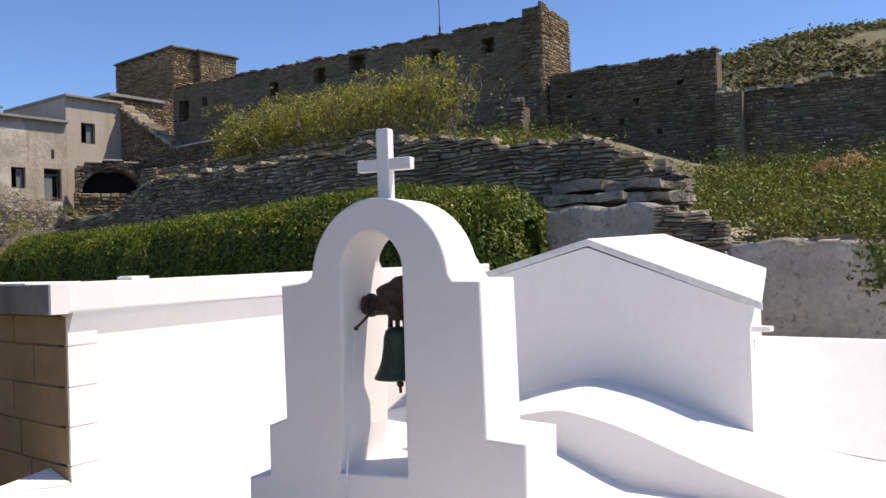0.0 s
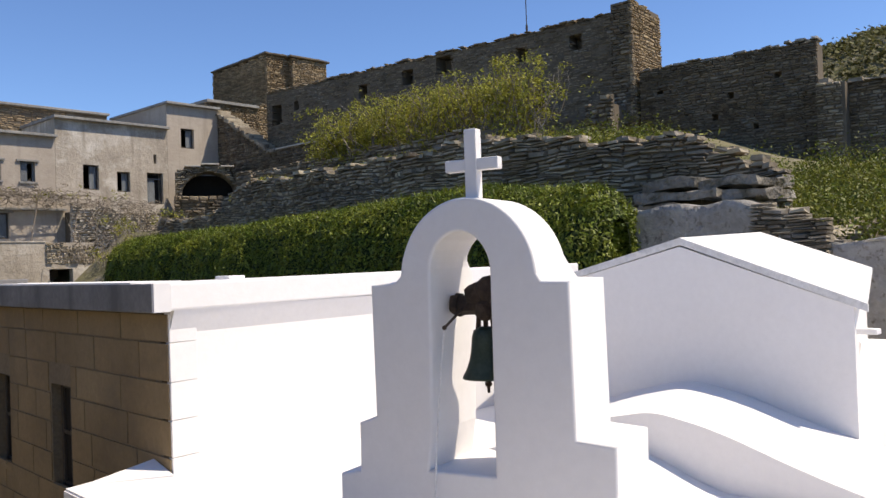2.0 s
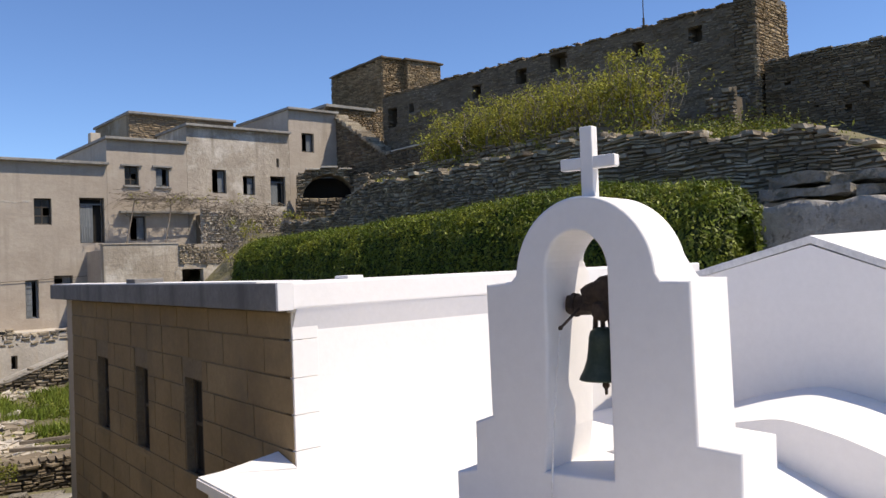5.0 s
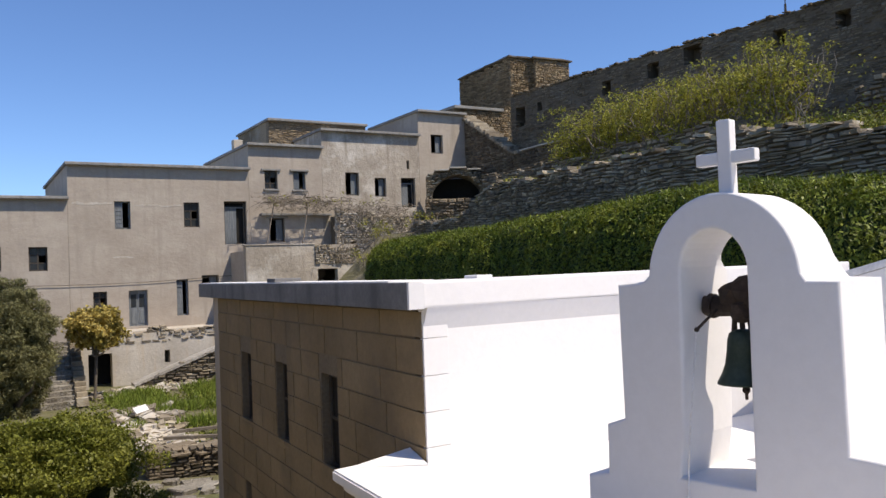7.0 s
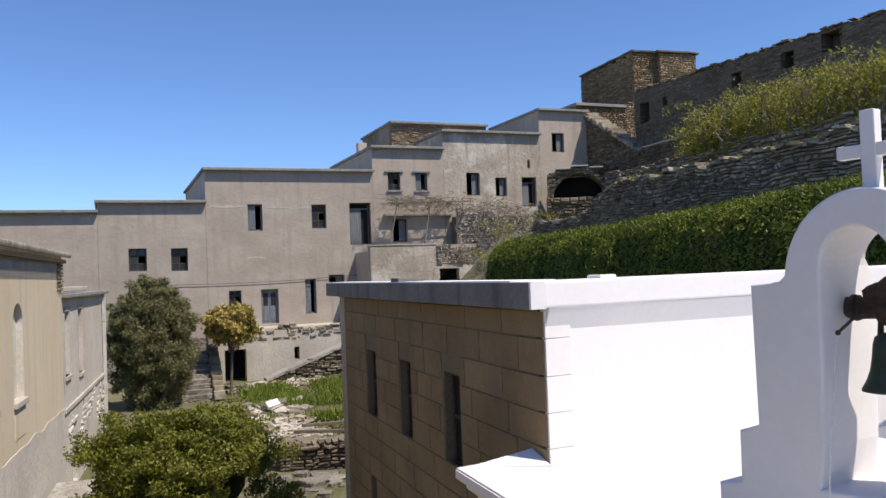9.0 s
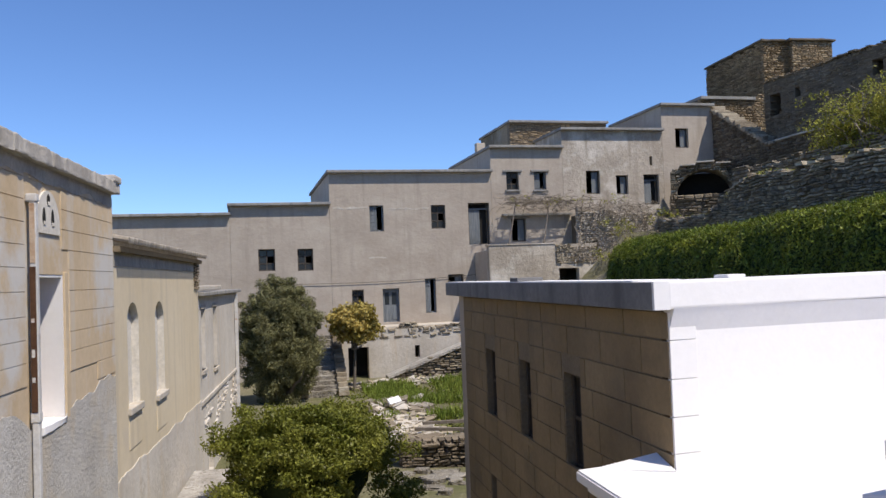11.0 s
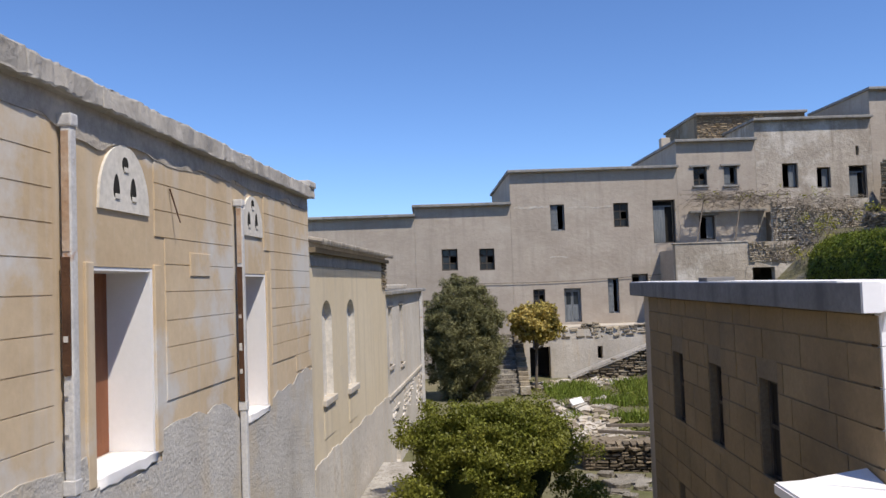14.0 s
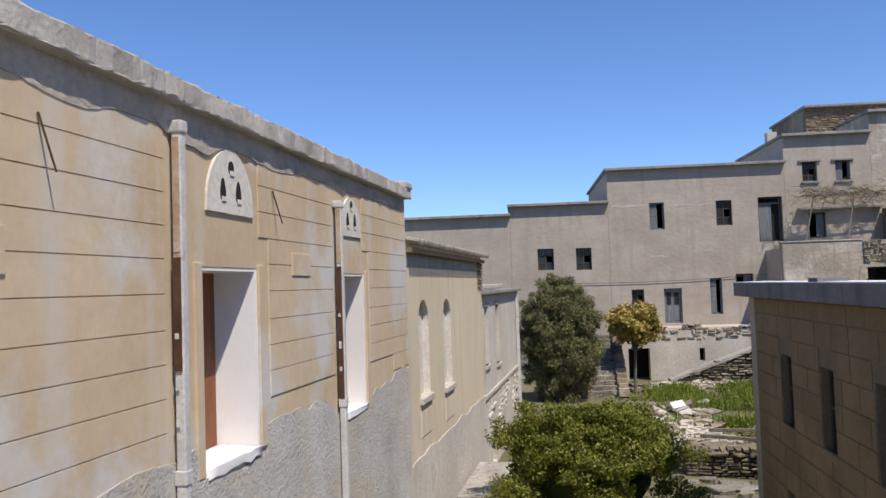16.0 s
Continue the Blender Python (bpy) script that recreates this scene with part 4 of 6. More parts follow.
def window_in(parent, o, style, depth=0.3):
    """A window or door in the opening o = (x0, x1, z0, z1)."""
    a, b, c, d = o
    w = bmesh.new()
    t = 0.07
    for p in (a, b - t):
        box(w, p, p + t, depth - 0.12, depth - 0.05, c, d)
    for p in (c, d - t):
        box(w, a + t, b - t, depth - 0.12, depth - 0.05, p, p + t)
    mat = WOOD_GREY if style in ("door", "shutter") else WOOD_DARK
    win = part("door" if style in ("door", "doorway") else "window", w, mat, parent)
    if style == "grid":
        for k in (1, 2):
            z = c + (d - c) * k / 3
            part("glazing_bar", boxm(a + t, b - t, depth - 0.11, depth - 0.06, z - 0.025, z + 0.025), WOOD_DARK, win)
        m = (a + b) / 2
        part("glazing_bar", boxm(m - 0.03, m + 0.03, depth - 0.115, depth - 0.055, c + t, d - t), WOOD_DARK, win)
        for k in (0, 1):
            for j in (0, 1, 2):
                if (k, j) != (1, 1):
                    z = c + (d - c) * j / 3
                    x = a + t if k == 0 else m + 0.03
                    part("pane", boxm(x, x + (b - a) / 2 - t - 0.03, depth - 0.09, depth - 0.083, z + 0.03, z + (d - c) / 3 - 0.03), GLASS, win)
    if style == "door":
        m = (a + b) / 2
        for x0, x1 in ((a + t, m - 0.008), (m + 0.008, b - t)):
            leaf = part("door_leaf", boxm(x0, x1, depth - 0.1, depth - 0.06, c + 0.02, d - t), WOOD_GREY, win)
            h = (d - c)
            part("panel", boxm(x0 + 0.06, x1 - 0.06, depth - 0.12, depth - 0.1, c + 0.12, c + h * 0.45, bevel=0.008), WOOD_GREY, leaf)
            part("pane", boxm(x0 + 0.06, x1 - 0.06, depth - 0.108, depth - 0.1, c + h * 0.52, d - 0.2), GLASS, leaf)
    if style == "doorway":
        part("door_leaf", boxm(a + t, a + (b - a) * 0.58, depth - 0.06, depth - 0.02, c, d - 0.35), WOOD_GREY, win)
        part("transom", boxm(a + t, b - t, depth - 0.11, depth - 0.05, d - 0.35, d - 0.28), WOOD_GREY, win)
        # black sheet behind the leaf for the unlit room
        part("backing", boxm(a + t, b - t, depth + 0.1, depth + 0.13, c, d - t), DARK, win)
    if style == "hole":
        part("casement", boxm(b - t - (b - a) * 0.42, b - t, depth - 0.08, depth - 0.05, c + t, d - t), WOOD_GREY, win, "grey wooden casement, half closed")
    if style == "shutter":
        m = (a + b) / 2
        part("shutter", boxm(a + 0.02, m + 0.02, depth - 0.16, depth - 0.12, c + 0.03, d - 0.03), WOOD_GREY, win, "grey wooden shutter, half open")
        for k in range(6):
            z = c + 0.1 + (d - c - 0.2) * k / 6
            part("slat", boxm(a + 0.06, m - 0.02, depth - 0.175, depth - 0.16, z, z + (d - c) / 9), WOOD_GREY, win)
    return win


def house(label, x0, x1, z0, z1, depth, opens, over=0.28, slab=0.14, y0=0.0, mat=PLASTER, lintels=False, sideover=0.12):
    h = thing("house", label, "house", H_POSE @ pose(0, y0, 0), "row of stepped houses")
    part("front_wall", wall_bm(x0, x1, z0, z1 - slab, 0.45, [o[:4] for o in opens]), mat, h)
    part("side_wall", boxm(x0, x0 + 0.4, 0.45, depth, z0, z1 - slab), mat, h)
    part("side_wall", boxm(x1 - 0.4, x1, 0.45, depth, z0, z1 - slab), mat, h)
    part("back_wall", boxm(x0 + 0.4, x1 - 0.4, depth - 0.4, depth, z0, z1 - slab), mat, h)
    part("floor", boxm(x0 + 0.4, x1 - 0.4, 0.45, depth - 0.4, z0, z0 + 0.1), DARK, h)
    part("roof_slab", boxm(x0 - sideover, x1 + 0.05, -over, depth + 0.1, z1 - slab, z1, bevel=0.025), SLAB, h)
    for o in opens:
        w = window_in(h, o[:4], o[4])
        if lintels and o[4] not in ("door", "doorway", "hole"):
            part("window_sill", boxm(o[0] - 0.08, o[1] + 0.08, -0.10, 0.2, o[2] - 0.09, o[2], bevel=0.012), SLAB, w)
        if lintels:
            part("lintel", boxm(o[0] - 0.18, o[1] + 0.18, -0.09, 0.2, o[3], o[3] + 0.1, bevel=0.012), SLAB, w)
    return h


house("low plastered house at the far end of the row", -14, -2.66, -0.3, 8.42, 8, [])
hb = house("two-storey plastered house with two barred windows", -2.65, 2.32, -0.3, 8.88, 8.5, [(-1.31, -0.49, 5.45, 6.55, "grid"), (0.63, 1.42, 5.40, 6.52, "grid")])
hc = house("tall plastered house with shuttered windows and blue-grey doors", 2.33, 11.07, -0.3, 10.52, 11,
           [(4.39, 5.13, 7.32, 8.68, "shutter"), (7.68, 8.46, 7.40, 8.66, "grid"), (9.73, 10.91, 6.50, 8.74, "doorway"),
            (3.34, 3.96, 3.45, 4.32, "grid"), (4.94, 5.82, 2.57, 4.32, "door"), (7.22, 7.80, 2.96, 4.76, "shutter"), (8.49, 9.34, 4.3, 4.94, "hole")])
for k in range(5):
    part("railing_slat", boxm(9.8 + 0.11 * k, 9.86 + 0.11 * k, 0.02, 0.05, 6.5, 7.3), WOOD_GREY, hc)
# cracks and repairs in the plaster, raised a little
for a, b, c, d in ((2.5, 4.3, 8.52, 8.62), (5.3, 7.6, 8.46, 8.53), (4.3, 5.2, 5.92, 5.99)):
    bm = boxm(a, b, -0.008, 0.01, c, d)
    bmesh.ops.subdivide_edges(bm, edges=[e for e in bm.edges if e.calc_length() > 0.5], cuts=12)
    for v in bm.verts:
        v.co.z += 0.12 * noise.noise((v.co.x * 1.4, 1.0, 0.0)) + 0.04 * noise.noise((v.co.x * 6, 4.0, v.co.z * 20))
    part("plaster_seam", bm, OLDWALL, hc)
hd = house("plastered house with two lintelled windows", 11.08, 15.24, 3.0, 11.84, 8.5, [(11.95, 12.66, 9.42, 10.40, "grid"), (13.55, 14.25, 9.40, 10.40, "shutter"), (12.15, 12.98, 6.6, 7.85, "hole")], lintels=True)
he = house("stained plaster house with open windows and a dark doorway", 15.25, 21.42, 5.0, 12.84, 8, [(16.63, 17.46, 9.15, 10.45, "hole"), (18.45, 19.18, 9.1, 10.18, "hole"), (20.15, 21.1, 8.5, 10.22, "doorway"), (20.57, 20.74, 10.75, 11.25, "hole")], mat=PLASTER_OLD)
hf = house("upper plastered house with one small window", 21.43, 24.70, 7.0, 14.30, 6.5, [(22.28, 23.11, 11.75, 12.88, "hole")])
hg = house("stone house set back behind the row", 13.7, 20.0, 8.0, 14.05, 6, [], y0=4.2, mat=RUIN)
stone_mass("stonework", stones(13.7, 17.6, 11.0, 13.9, w=(0.16, 0.45), h=(0.08, 0.17), out=(0.0, 0.06), seed=74), TOWER, hg)
part("chimney", boxm(12.2, 12.75, 6.2, 6.7, 11.8, 13.05, bevel=0.03), OLDWALL, hd)
tagged(part("flat_roof", boxm(24.75, 28.5, 1.1, 4.6, 14.88, 15.06, bevel=0.02), SLAB), "flat cement roof between house and tower", "roof").matrix_world = H_POSE
# balcony terrace with lower rooms
terr = thing("terrace_block", "plastered terrace block with dark openings below", "terrace", H_POSE)
part("front_wall", wall_bm(10.0, 15.9, 0.2, 6.3, 0.4, [(13.75, 14.85, 4.2, 5.05)]), PLASTER_OLD, terr).matrix_local = pose(0, -2.6, 0)
part("side_wall", boxm(10.0, 10.4, -2.2, 0.0, 0.2, 6.05), PLASTER, terr)
part("coping", boxm(9.92, 13.6, -2.64, -2.15, 6.305, 6.36, bevel=0.02), PLASTER_OLD, terr)
stone_mass("broken_edge", [[(x, y - 2.62, z) for x, y, z in b] for b in stones(13.6, 15.95, 5.3, 6.35, top=lambda x: 6.3 - 0.08 * (x - 13.6) + 0.05 * math.sin(x * 8), w=(0.15, 0.4), h=(0.07, 0.14), out=(0.0, 0.08), seed=75)], STONE, terr)
part("deck", boxm(10.4, 15.9, -2.2, 0.0, 5.7, 5.9), SLAB, terr)
part("side_wall", boxm(15.5, 15.9, -2.2, 0.0, 0.2, 6.05), PLASTER, terr)
# basement wall with doorway and stairs
base = thing("basement_wall", "rough whitewashed basement wall with a dark cellar doorway", "wall", H_POSE)
part("wall", wall_bm(2.45, 9.9, -0.4, 2.35, 0.5, [(2.75, 3.75, -0.1, 1.55), (6.05, 6.3, 0.9, 1.5)]), OLDWALL, base).matrix_local = pose(0, -2.4, 0)
part("terrace_floor", boxm(2.5, 9.9, -1.9, 0.0, 2.2, 2.45), OLDWALL, base)
# black block painted as the unlit depth of the cellar
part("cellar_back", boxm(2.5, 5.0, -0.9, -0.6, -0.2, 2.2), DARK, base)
stone_mass("edge_stones", [[(x, y - 2.42, z) for x, y, z in b] for b in stones(3.9, 9.85, 1.9, 3.0, top=lambda x: 2.45 + 0.22 * math.sin(x * 1.9) * math.sin(x * 0.8) + 0.3 * step01(x, 7.5, 9.5), w=(0.15, 0.5), h=(0.07, 0.16), out=(-0.05, 0.06), seed=76, wave=1.0)], STONE, base)
stair = thing("stone_stairs", "worn stone staircase up to the terrace", "stairs", H_POSE)
for k in range(13):
    bm = boxm(0.42 + 0.035 * k, 1.70 + 0.012 * k, -7.0 + 0.31 * k, -3.0, 0.175 * k - 0.2, 0.175 * (k + 1), bevel=0.02)
    for v in bm.verts:
        v.co += noise.noise_vector(v.co * 3.0) * 0.035
    part("step", bm, ROCK, stair)
for xa, slope in ((0.0, 0.035), (1.72, 0.012)):
    bm = bmesh.new()
    rnd = random.Random(8)
    for k in range(14):
        for z in range(max(0, k - 7), k + 2):
            xo = xa + slope * k
            box(bm, xo + rnd.uniform(-.04, .02), xo + 0.4 + rnd.uniform(-.02, .03), -7.2 + 0.31 * k, -6.9 + 0.31 * k, z * 0.175 - 0.05, z * 0.175 + 0.122, bevel=0.015)
    tagged(part("side_wall", bm, STONE, stair), kind="stuff")


# ---------------- stone walls on the hillside ----------------
def along(p, q, z=0.0):
    """Pose of a wall whose face looks to its right-hand side when walking from p to q, x along the wall."""
    return pose(p[0], p[1], z, 0, 0, math.degrees(math.atan2(q[1] - p[1], q[0] - p[0])))


# long retaining wall, x measured from its far end towards the near one
RP, RQ = (17.3, 36.0), (17.3, 5.0)
ret = thing("retaining_wall", "long dry-stone retaining wall with a crumbling top", "stone wall", along(RP, RQ))


def ret_top(x):
    y = 36 - x
    t = 8.2 - 0.5 * (1 - step01(y, 11.5, 14.5)) - 1.1 * (1 - step01(y, 6.5, 10.4)) + 0.05 * math.sin(x * 1.7) + 0.06 * math.sin(x * 4.1) - 0.1
    return t + 0.2 * math.exp(-((y - 16.3) / 1.0) ** 2) - 1.1 * step01(y, 28.3, 31.5)


bm = bmesh.new()
prev = None
for k in range(58):
    x = k * 0.5
    c = [bm.verts.new((x, yy, zz)) for yy, zz in ((0.06, 3.5), (0.06, ret_top(x) - 0.12), (0.7, ret_top(x) - 0.12), (0.7, 3.5))]
    if prev:
        for i in range(4):
            bm.faces.new((prev[i], prev[(i + 1) % 4], c[(i + 1) % 4], c[i]))
    prev = c
part("core", bm, BED, ret)
far_st = stones(0, 16.5, 5.2, 8.9, top=ret_top, bottom=lambda x: 5.2, w=(0.12, 0.42), h=(0.07, 0.16), out=(0.0, 0.13), seed=11, back=0.2, wave=0.9)
allst = far_st + stones(16.5, 29.0, 5.2, 8.9, top=ret_top, bottom=lambda x: 5.2, w=(0.2, 0.62), h=(0.07, 0.17), out=(0.0, 0.13), seed=12, back=0.2, wave=0.7)
near = [b for b in allst if b[0][0] > 16.5 and b[0][2] > 6.3]
near = near[:280]
ids = {id(b) for b in near}
stone_pieces(near, STONE_P, ret)
stone_mass("stonework", [b for b in allst if id(b) not in ids], STONE, ret)
coping_row(0.2, 28.8, ret_top, -0.05, 0.7, STONE_P, ret, 61, (0.15, 0.45), (0.04, 0.12))

# tall ruined wall
U_POSE = along((25.2, 38.8), (28.0, 17.5))
ruin = thing("ruin_wall", "tall ruined stone wall with small square holes", "ruined wall", U_POSE)


def uneven(z, s=0.1):
    return lambda x: z + s * math.sin(x * 2.3) * math.sin(x * 0.9 + 1) + s * 0.5 * math.sin(x * 7.1)


rholes = [(7.0, 7.6, 13.1, 13.8), (9.9, 10.6, 13.3, 14.05), (12.0, 13.0, 13.5, 14.3), (16.4, 17.0, 13.25, 13.9), (19.0, 19.6, 13.3, 13.95), (17.2, 17.8, 11.0, 11.9), (0.4, 1.2, 12.6, 13.7), (2.2, 2.6, 13.2, 13.7), (14.2, 14.4, 12.2, 12.4)]
part("core", wall_bm(0, 20.9, 8.0, 14.38, 0.9, rholes), RUIN_BED, ruin)
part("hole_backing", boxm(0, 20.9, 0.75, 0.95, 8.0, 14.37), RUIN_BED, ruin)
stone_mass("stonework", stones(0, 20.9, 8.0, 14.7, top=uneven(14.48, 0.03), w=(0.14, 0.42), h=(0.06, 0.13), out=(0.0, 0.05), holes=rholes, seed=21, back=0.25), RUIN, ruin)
coping_row(0.2, 20.8, uneven(14.47, 0.03), -0.06, 0.9, TOWER_BED, ruin, 62, (0.15, 0.45), (0.03, 0.08))
pier = thing("wall_pier", "broken masonry pier at the end of the ruined wall", "pier", U_POSE)
part("core", boxm(20.9, 21.75, 0.05, 2.85, 8.0, 14.85), RUIN_BED, pier)
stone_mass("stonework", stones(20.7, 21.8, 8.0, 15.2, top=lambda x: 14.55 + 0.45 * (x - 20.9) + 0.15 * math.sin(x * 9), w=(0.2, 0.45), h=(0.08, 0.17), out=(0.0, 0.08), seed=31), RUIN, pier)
# tan, lighter than the pier's front: sunlight put into the stone colour
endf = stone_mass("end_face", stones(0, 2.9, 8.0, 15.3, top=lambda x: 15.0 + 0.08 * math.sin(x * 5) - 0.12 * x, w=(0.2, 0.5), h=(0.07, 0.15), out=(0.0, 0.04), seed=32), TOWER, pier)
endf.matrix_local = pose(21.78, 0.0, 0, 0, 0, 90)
part("stub", boxm(20.3, 21.3, -1.1, -0.1, 8.6, 10.7), RUIN_BED, pier)
stone_mass("stub_stonework", [[(x, y - 1.15, z) for x, y, z in b] for b in stones(20.2, 21.4, 8.6, 11.2, top=lambda x: 10.75 + 0.35 * math.sin(x * 6), w=(0.25, 0.5), h=(0.1, 0.2), out=(0.0, 0.12), seed=33)], STONE, pier)
sect = thing("ruin_wall", "lower ruined wall section with square beam holes", "ruined wall", U_POSE)
sh = [(22.6, 22.85, 11.0, 11.25), (25.3, 25.55, 10.4, 10.65), (24.7, 24.95, 9.7, 9.95), (27.0, 27.25, 10.9, 11.15), (23.6, 23.8, 10.0, 10.2), (26.2, 26.4, 9.2, 9.4)]
part("core", wall_bm(21.9, 28.45, 6.5, 11.95, 0.8, sh), RUIN_BED, sect).matrix_local = pose(0, 0.35, 0)
stone_mass("stonework", stones(21.9, 28.45, 6.6, 12.3, top=uneven(12.07, 0.05), w=(0.15, 0.42), h=(0.06, 0.14), out=(0.0, 0.05), holes=sh, seed=22), RUIN, sect).matrix_local = pose(0, 0.3, 0)
coping_row(21.9, 28.5, uneven(12.03, 0.05), 0.27, 1.2, OLDWHITE, sect, 63, (0.15, 0.45), (0.03, 0.09))
butt = thing("buttress", "pale stone buttress against the ruined wall", "buttress", U_POSE)
part("core", boxm(28.5, 29.4, -0.25, 0.9, 6.5, 10.35), RUIN_BED, butt)
stone_mass("stonework", [[(x, y - 0.3, z) for x, y, z in b] for b in stones(28.5, 29.3, 6.5, 10.4, w=(0.2, 0.45), h=(0.08, 0.16), out=(0.0, 0.06), seed=35)], STONE, butt)
sec3 = thing("ruin_wall", "low ruined wall running on up the slope", "ruined wall", U_POSE)
part("core", boxm(29.4, 45.0, 0.35, 1.1, 5.0, 10.32), RUIN_BED, sec3)
stone_mass("stonework", stones(29.4, 45.0, 5.6, 10.6, top=uneven(10.4, 0.06), w=(0.15, 0.42), h=(0.06, 0.14), out=(0.0, 0.05), holes=[(31.0, 31.3, 9.3, 9.55), (33.0, 33.25, 8.6, 8.85)], seed=23), RUIN, sec3).matrix_local = pose(0, 0.3, 0)
coping_row(28.5, 45.0, uneven(10.4, 0.07), 0.2, 1.2, STONE_P, sec3, 64, (0.2, 0.6), (0.06, 0.16))

# tower
tower = thing("stone_tower", "square stone tower with a thin slab roof", "tower", pose(29.1, 44.74, -0.72) @ Matrix.Scale(1.15, 4))
TW = dict(w=(0.14, 0.42), h=(0.06, 0.13), out=(0.0, 0.035))
part("core", boxm(0.08, 3.9, 0.08, 5.9, 9.0, 16.6), TOWER_BED, tower)
stone_mass("south_stonework", stones(0, 3.9, 10.5, 16.75, top=lambda x: 16.72, seed=41, **TW), TOWER, tower)
wf = stone_mass("west_stonework", stones(0, 5.9, 10.5, 16.75, top=lambda x: 16.70 + 0.05 * math.sin(x * 6), seed=42, **TW), TOWER, tower)
wf.matrix_local = pose(0.0, 5.95, 0, 0, 0, -90)
part("pilaster", boxm(1.55, 3.92, -0.33, 0.1, 10.5, 16.66), TOWER_BED, tower)
stone_mass("pilaster_stonework", [[(x, y - 0.36, z) for x, y, z in b] for b in stones(1.5, 3.9, 10.5, 16.7, seed=43, **TW)], TOWER, tower)
pw_ = stone_mass("pilaster_side", stones(0, 0.36, 10.5, 16.7, seed=44, **TW), TOWER, tower)
pw_.matrix_local = pose(1.5, 0.0, 0, 0, 0, -90)
for xa, xb, ya, zt in ((-0.12, 1.35, -0.14, 16.74), (1.3, 4.05, -0.5, 16.70)):
    bm = boxm(xa, xb, ya, 6.0, zt, zt + 0.1, bevel=0.015)
    bmesh.ops.subdivide_edges(bm, edges=[e for e in bm.edges if e.calc_length() > 0.9], cuts=9)
    for v in bm.verts:
        v.co += noise.noise_vector(v.co * 2.2) * 0.05
    part("roof_slab", bm, RUIN_BED, tower)
mast = thing("antenna_mast", "thin metal mast on the ruined wall", "mast", pose(27.3, 22.1, 0))
bm = bmesh.new()
cyl(bm, (0.3, 0, 13.5), (0.3, 0, 16.2), 0.025, 0.02, 6)
cyl(bm, (0.3, 0, 14.4), (0.3, 0, 14.9), 0.05, 0.05, 6)
part("pole", bm, WOOD_DARK, mast)

# stair wall descending from the upper house, and upper terrace wall
stw = thing("stair_wall", "sloping rubble wall descending from the upper house", "stone wall", along((24.7, 43.6), (24.7, 28.0)))


def stw_lin(x):
    return max(11.1, 14.2 - 0.53 * x)


bm = bmesh.new()
prism(bm, [(0, 8), (0, 14.1), (5.9, 11.0), (15.5, 10.9), (15.5, 8)], 0.05, 0.8)
part("core", bm, RUIN_BED, stw)
stone_mass("stonework", stones(0, 15.5, 8.0, 14.4, top=stw_lin, w=(0.2, 0.5), h=(0.09, 0.18), out=(0.0, 0.08), seed=51), RUIN, stw)
rng = random.Random(9)
for k in range(26):
    x = 0.2 + k * 0.24
    z = stw_lin(x) - 0.02
    b = boxm(x - rng.uniform(.1, .2), x + rng.uniform(.1, .2), -0.12 - rng.uniform(0, .1), 0.85, z - 0.12, z + rng.uniform(-.02, .13), bevel=0.03)
    part("coping_stone", b, STONE_P, stw)
part("ledge", boxm(5.8, 9.6, -0.1, 0.75, 11.08, 11.17, bevel=0.02), OLDWALL, stw, "pale slab ledge")
lit = thing("rubble_gable", "sunlit tan rubble wall between upper house and tower", "stone wall", H_POSE @ pose(24.75, 1.3, 0))
LT = lambda x: 14.86 + 0.45 * step01(x, 3.6, 4.4) + 0.06 * math.sin(x * 5)
part("core", boxm(0, 6.2, 0.1, 0.9, 8.0, 14.8), TOWER_BED, lit)
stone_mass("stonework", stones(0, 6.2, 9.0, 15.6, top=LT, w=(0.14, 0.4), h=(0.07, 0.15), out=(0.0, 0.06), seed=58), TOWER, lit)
mid = thing("terrace_wall", "low dry-stone terrace wall above the retaining wall", "stone wall", along((20.3, 34.0), (20.3, 12.0)))
part("core", boxm(0, 16.5, 0.08, 0.6, 7.0, 9.15), BED, mid)
stone_mass("stonework", stones(0, 16.7, 7.6, 9.5, top=lambda x: uneven(9.2, 0.12)(x) - 0.9 * step01(x, 14, 16.7), w=(0.2, 0.55), h=(0.08, 0.17), out=(0.0, 0.12), seed=52), STONE, mid)

# collapsed vault with a dark mouth
av = thing("ruined_vault", "collapsed rubble vault with a dark arched mouth", "ruin", pose(22.5, 40.5, 0.12, 0, 0, -24))
bm = bmesh.new()
n = 14
for k in range(n):
    t0, t1 = math.pi * k / n, math.pi * (k + 1) / n
    ro = 1.66 + rng.uniform(-0.06, 0.06)
    pts = [(1.5 * math.cos(t0), 8.6 + 1.42 * math.sin(t0)), (1.5 * math.cos(t1), 8.6 + 1.42 * math.sin(t1)), (ro * math.cos(t1), 8.7 + (ro - 0.12) * math.sin(t1)), (ro * math.cos(t0), 8.7 + (ro - 0.12) * math.sin(t0))]
    b2 = bmesh.new()
    prism(b2, pts, rng.uniform(-0.1, 0.06), 1.5)
    part("voussoir", b2, STONE_P, av)
# black sheet closes the vault, its shade put into the colour
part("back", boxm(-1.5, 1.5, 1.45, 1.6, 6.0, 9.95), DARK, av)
part("floor", boxm(-1.5, 1.7, -0.3, 1.45, 6.0, 8.5), RUIN_BED, av)
mouth = lambda x, z: (x / 1.5) ** 2 + ((z - 8.5) / 1.5) ** 2 < 1 and z > 8.45
vtop = lambda x: 10.36 - 0.13 * x ** 2 + 0.08 * math.sin(x * 7)
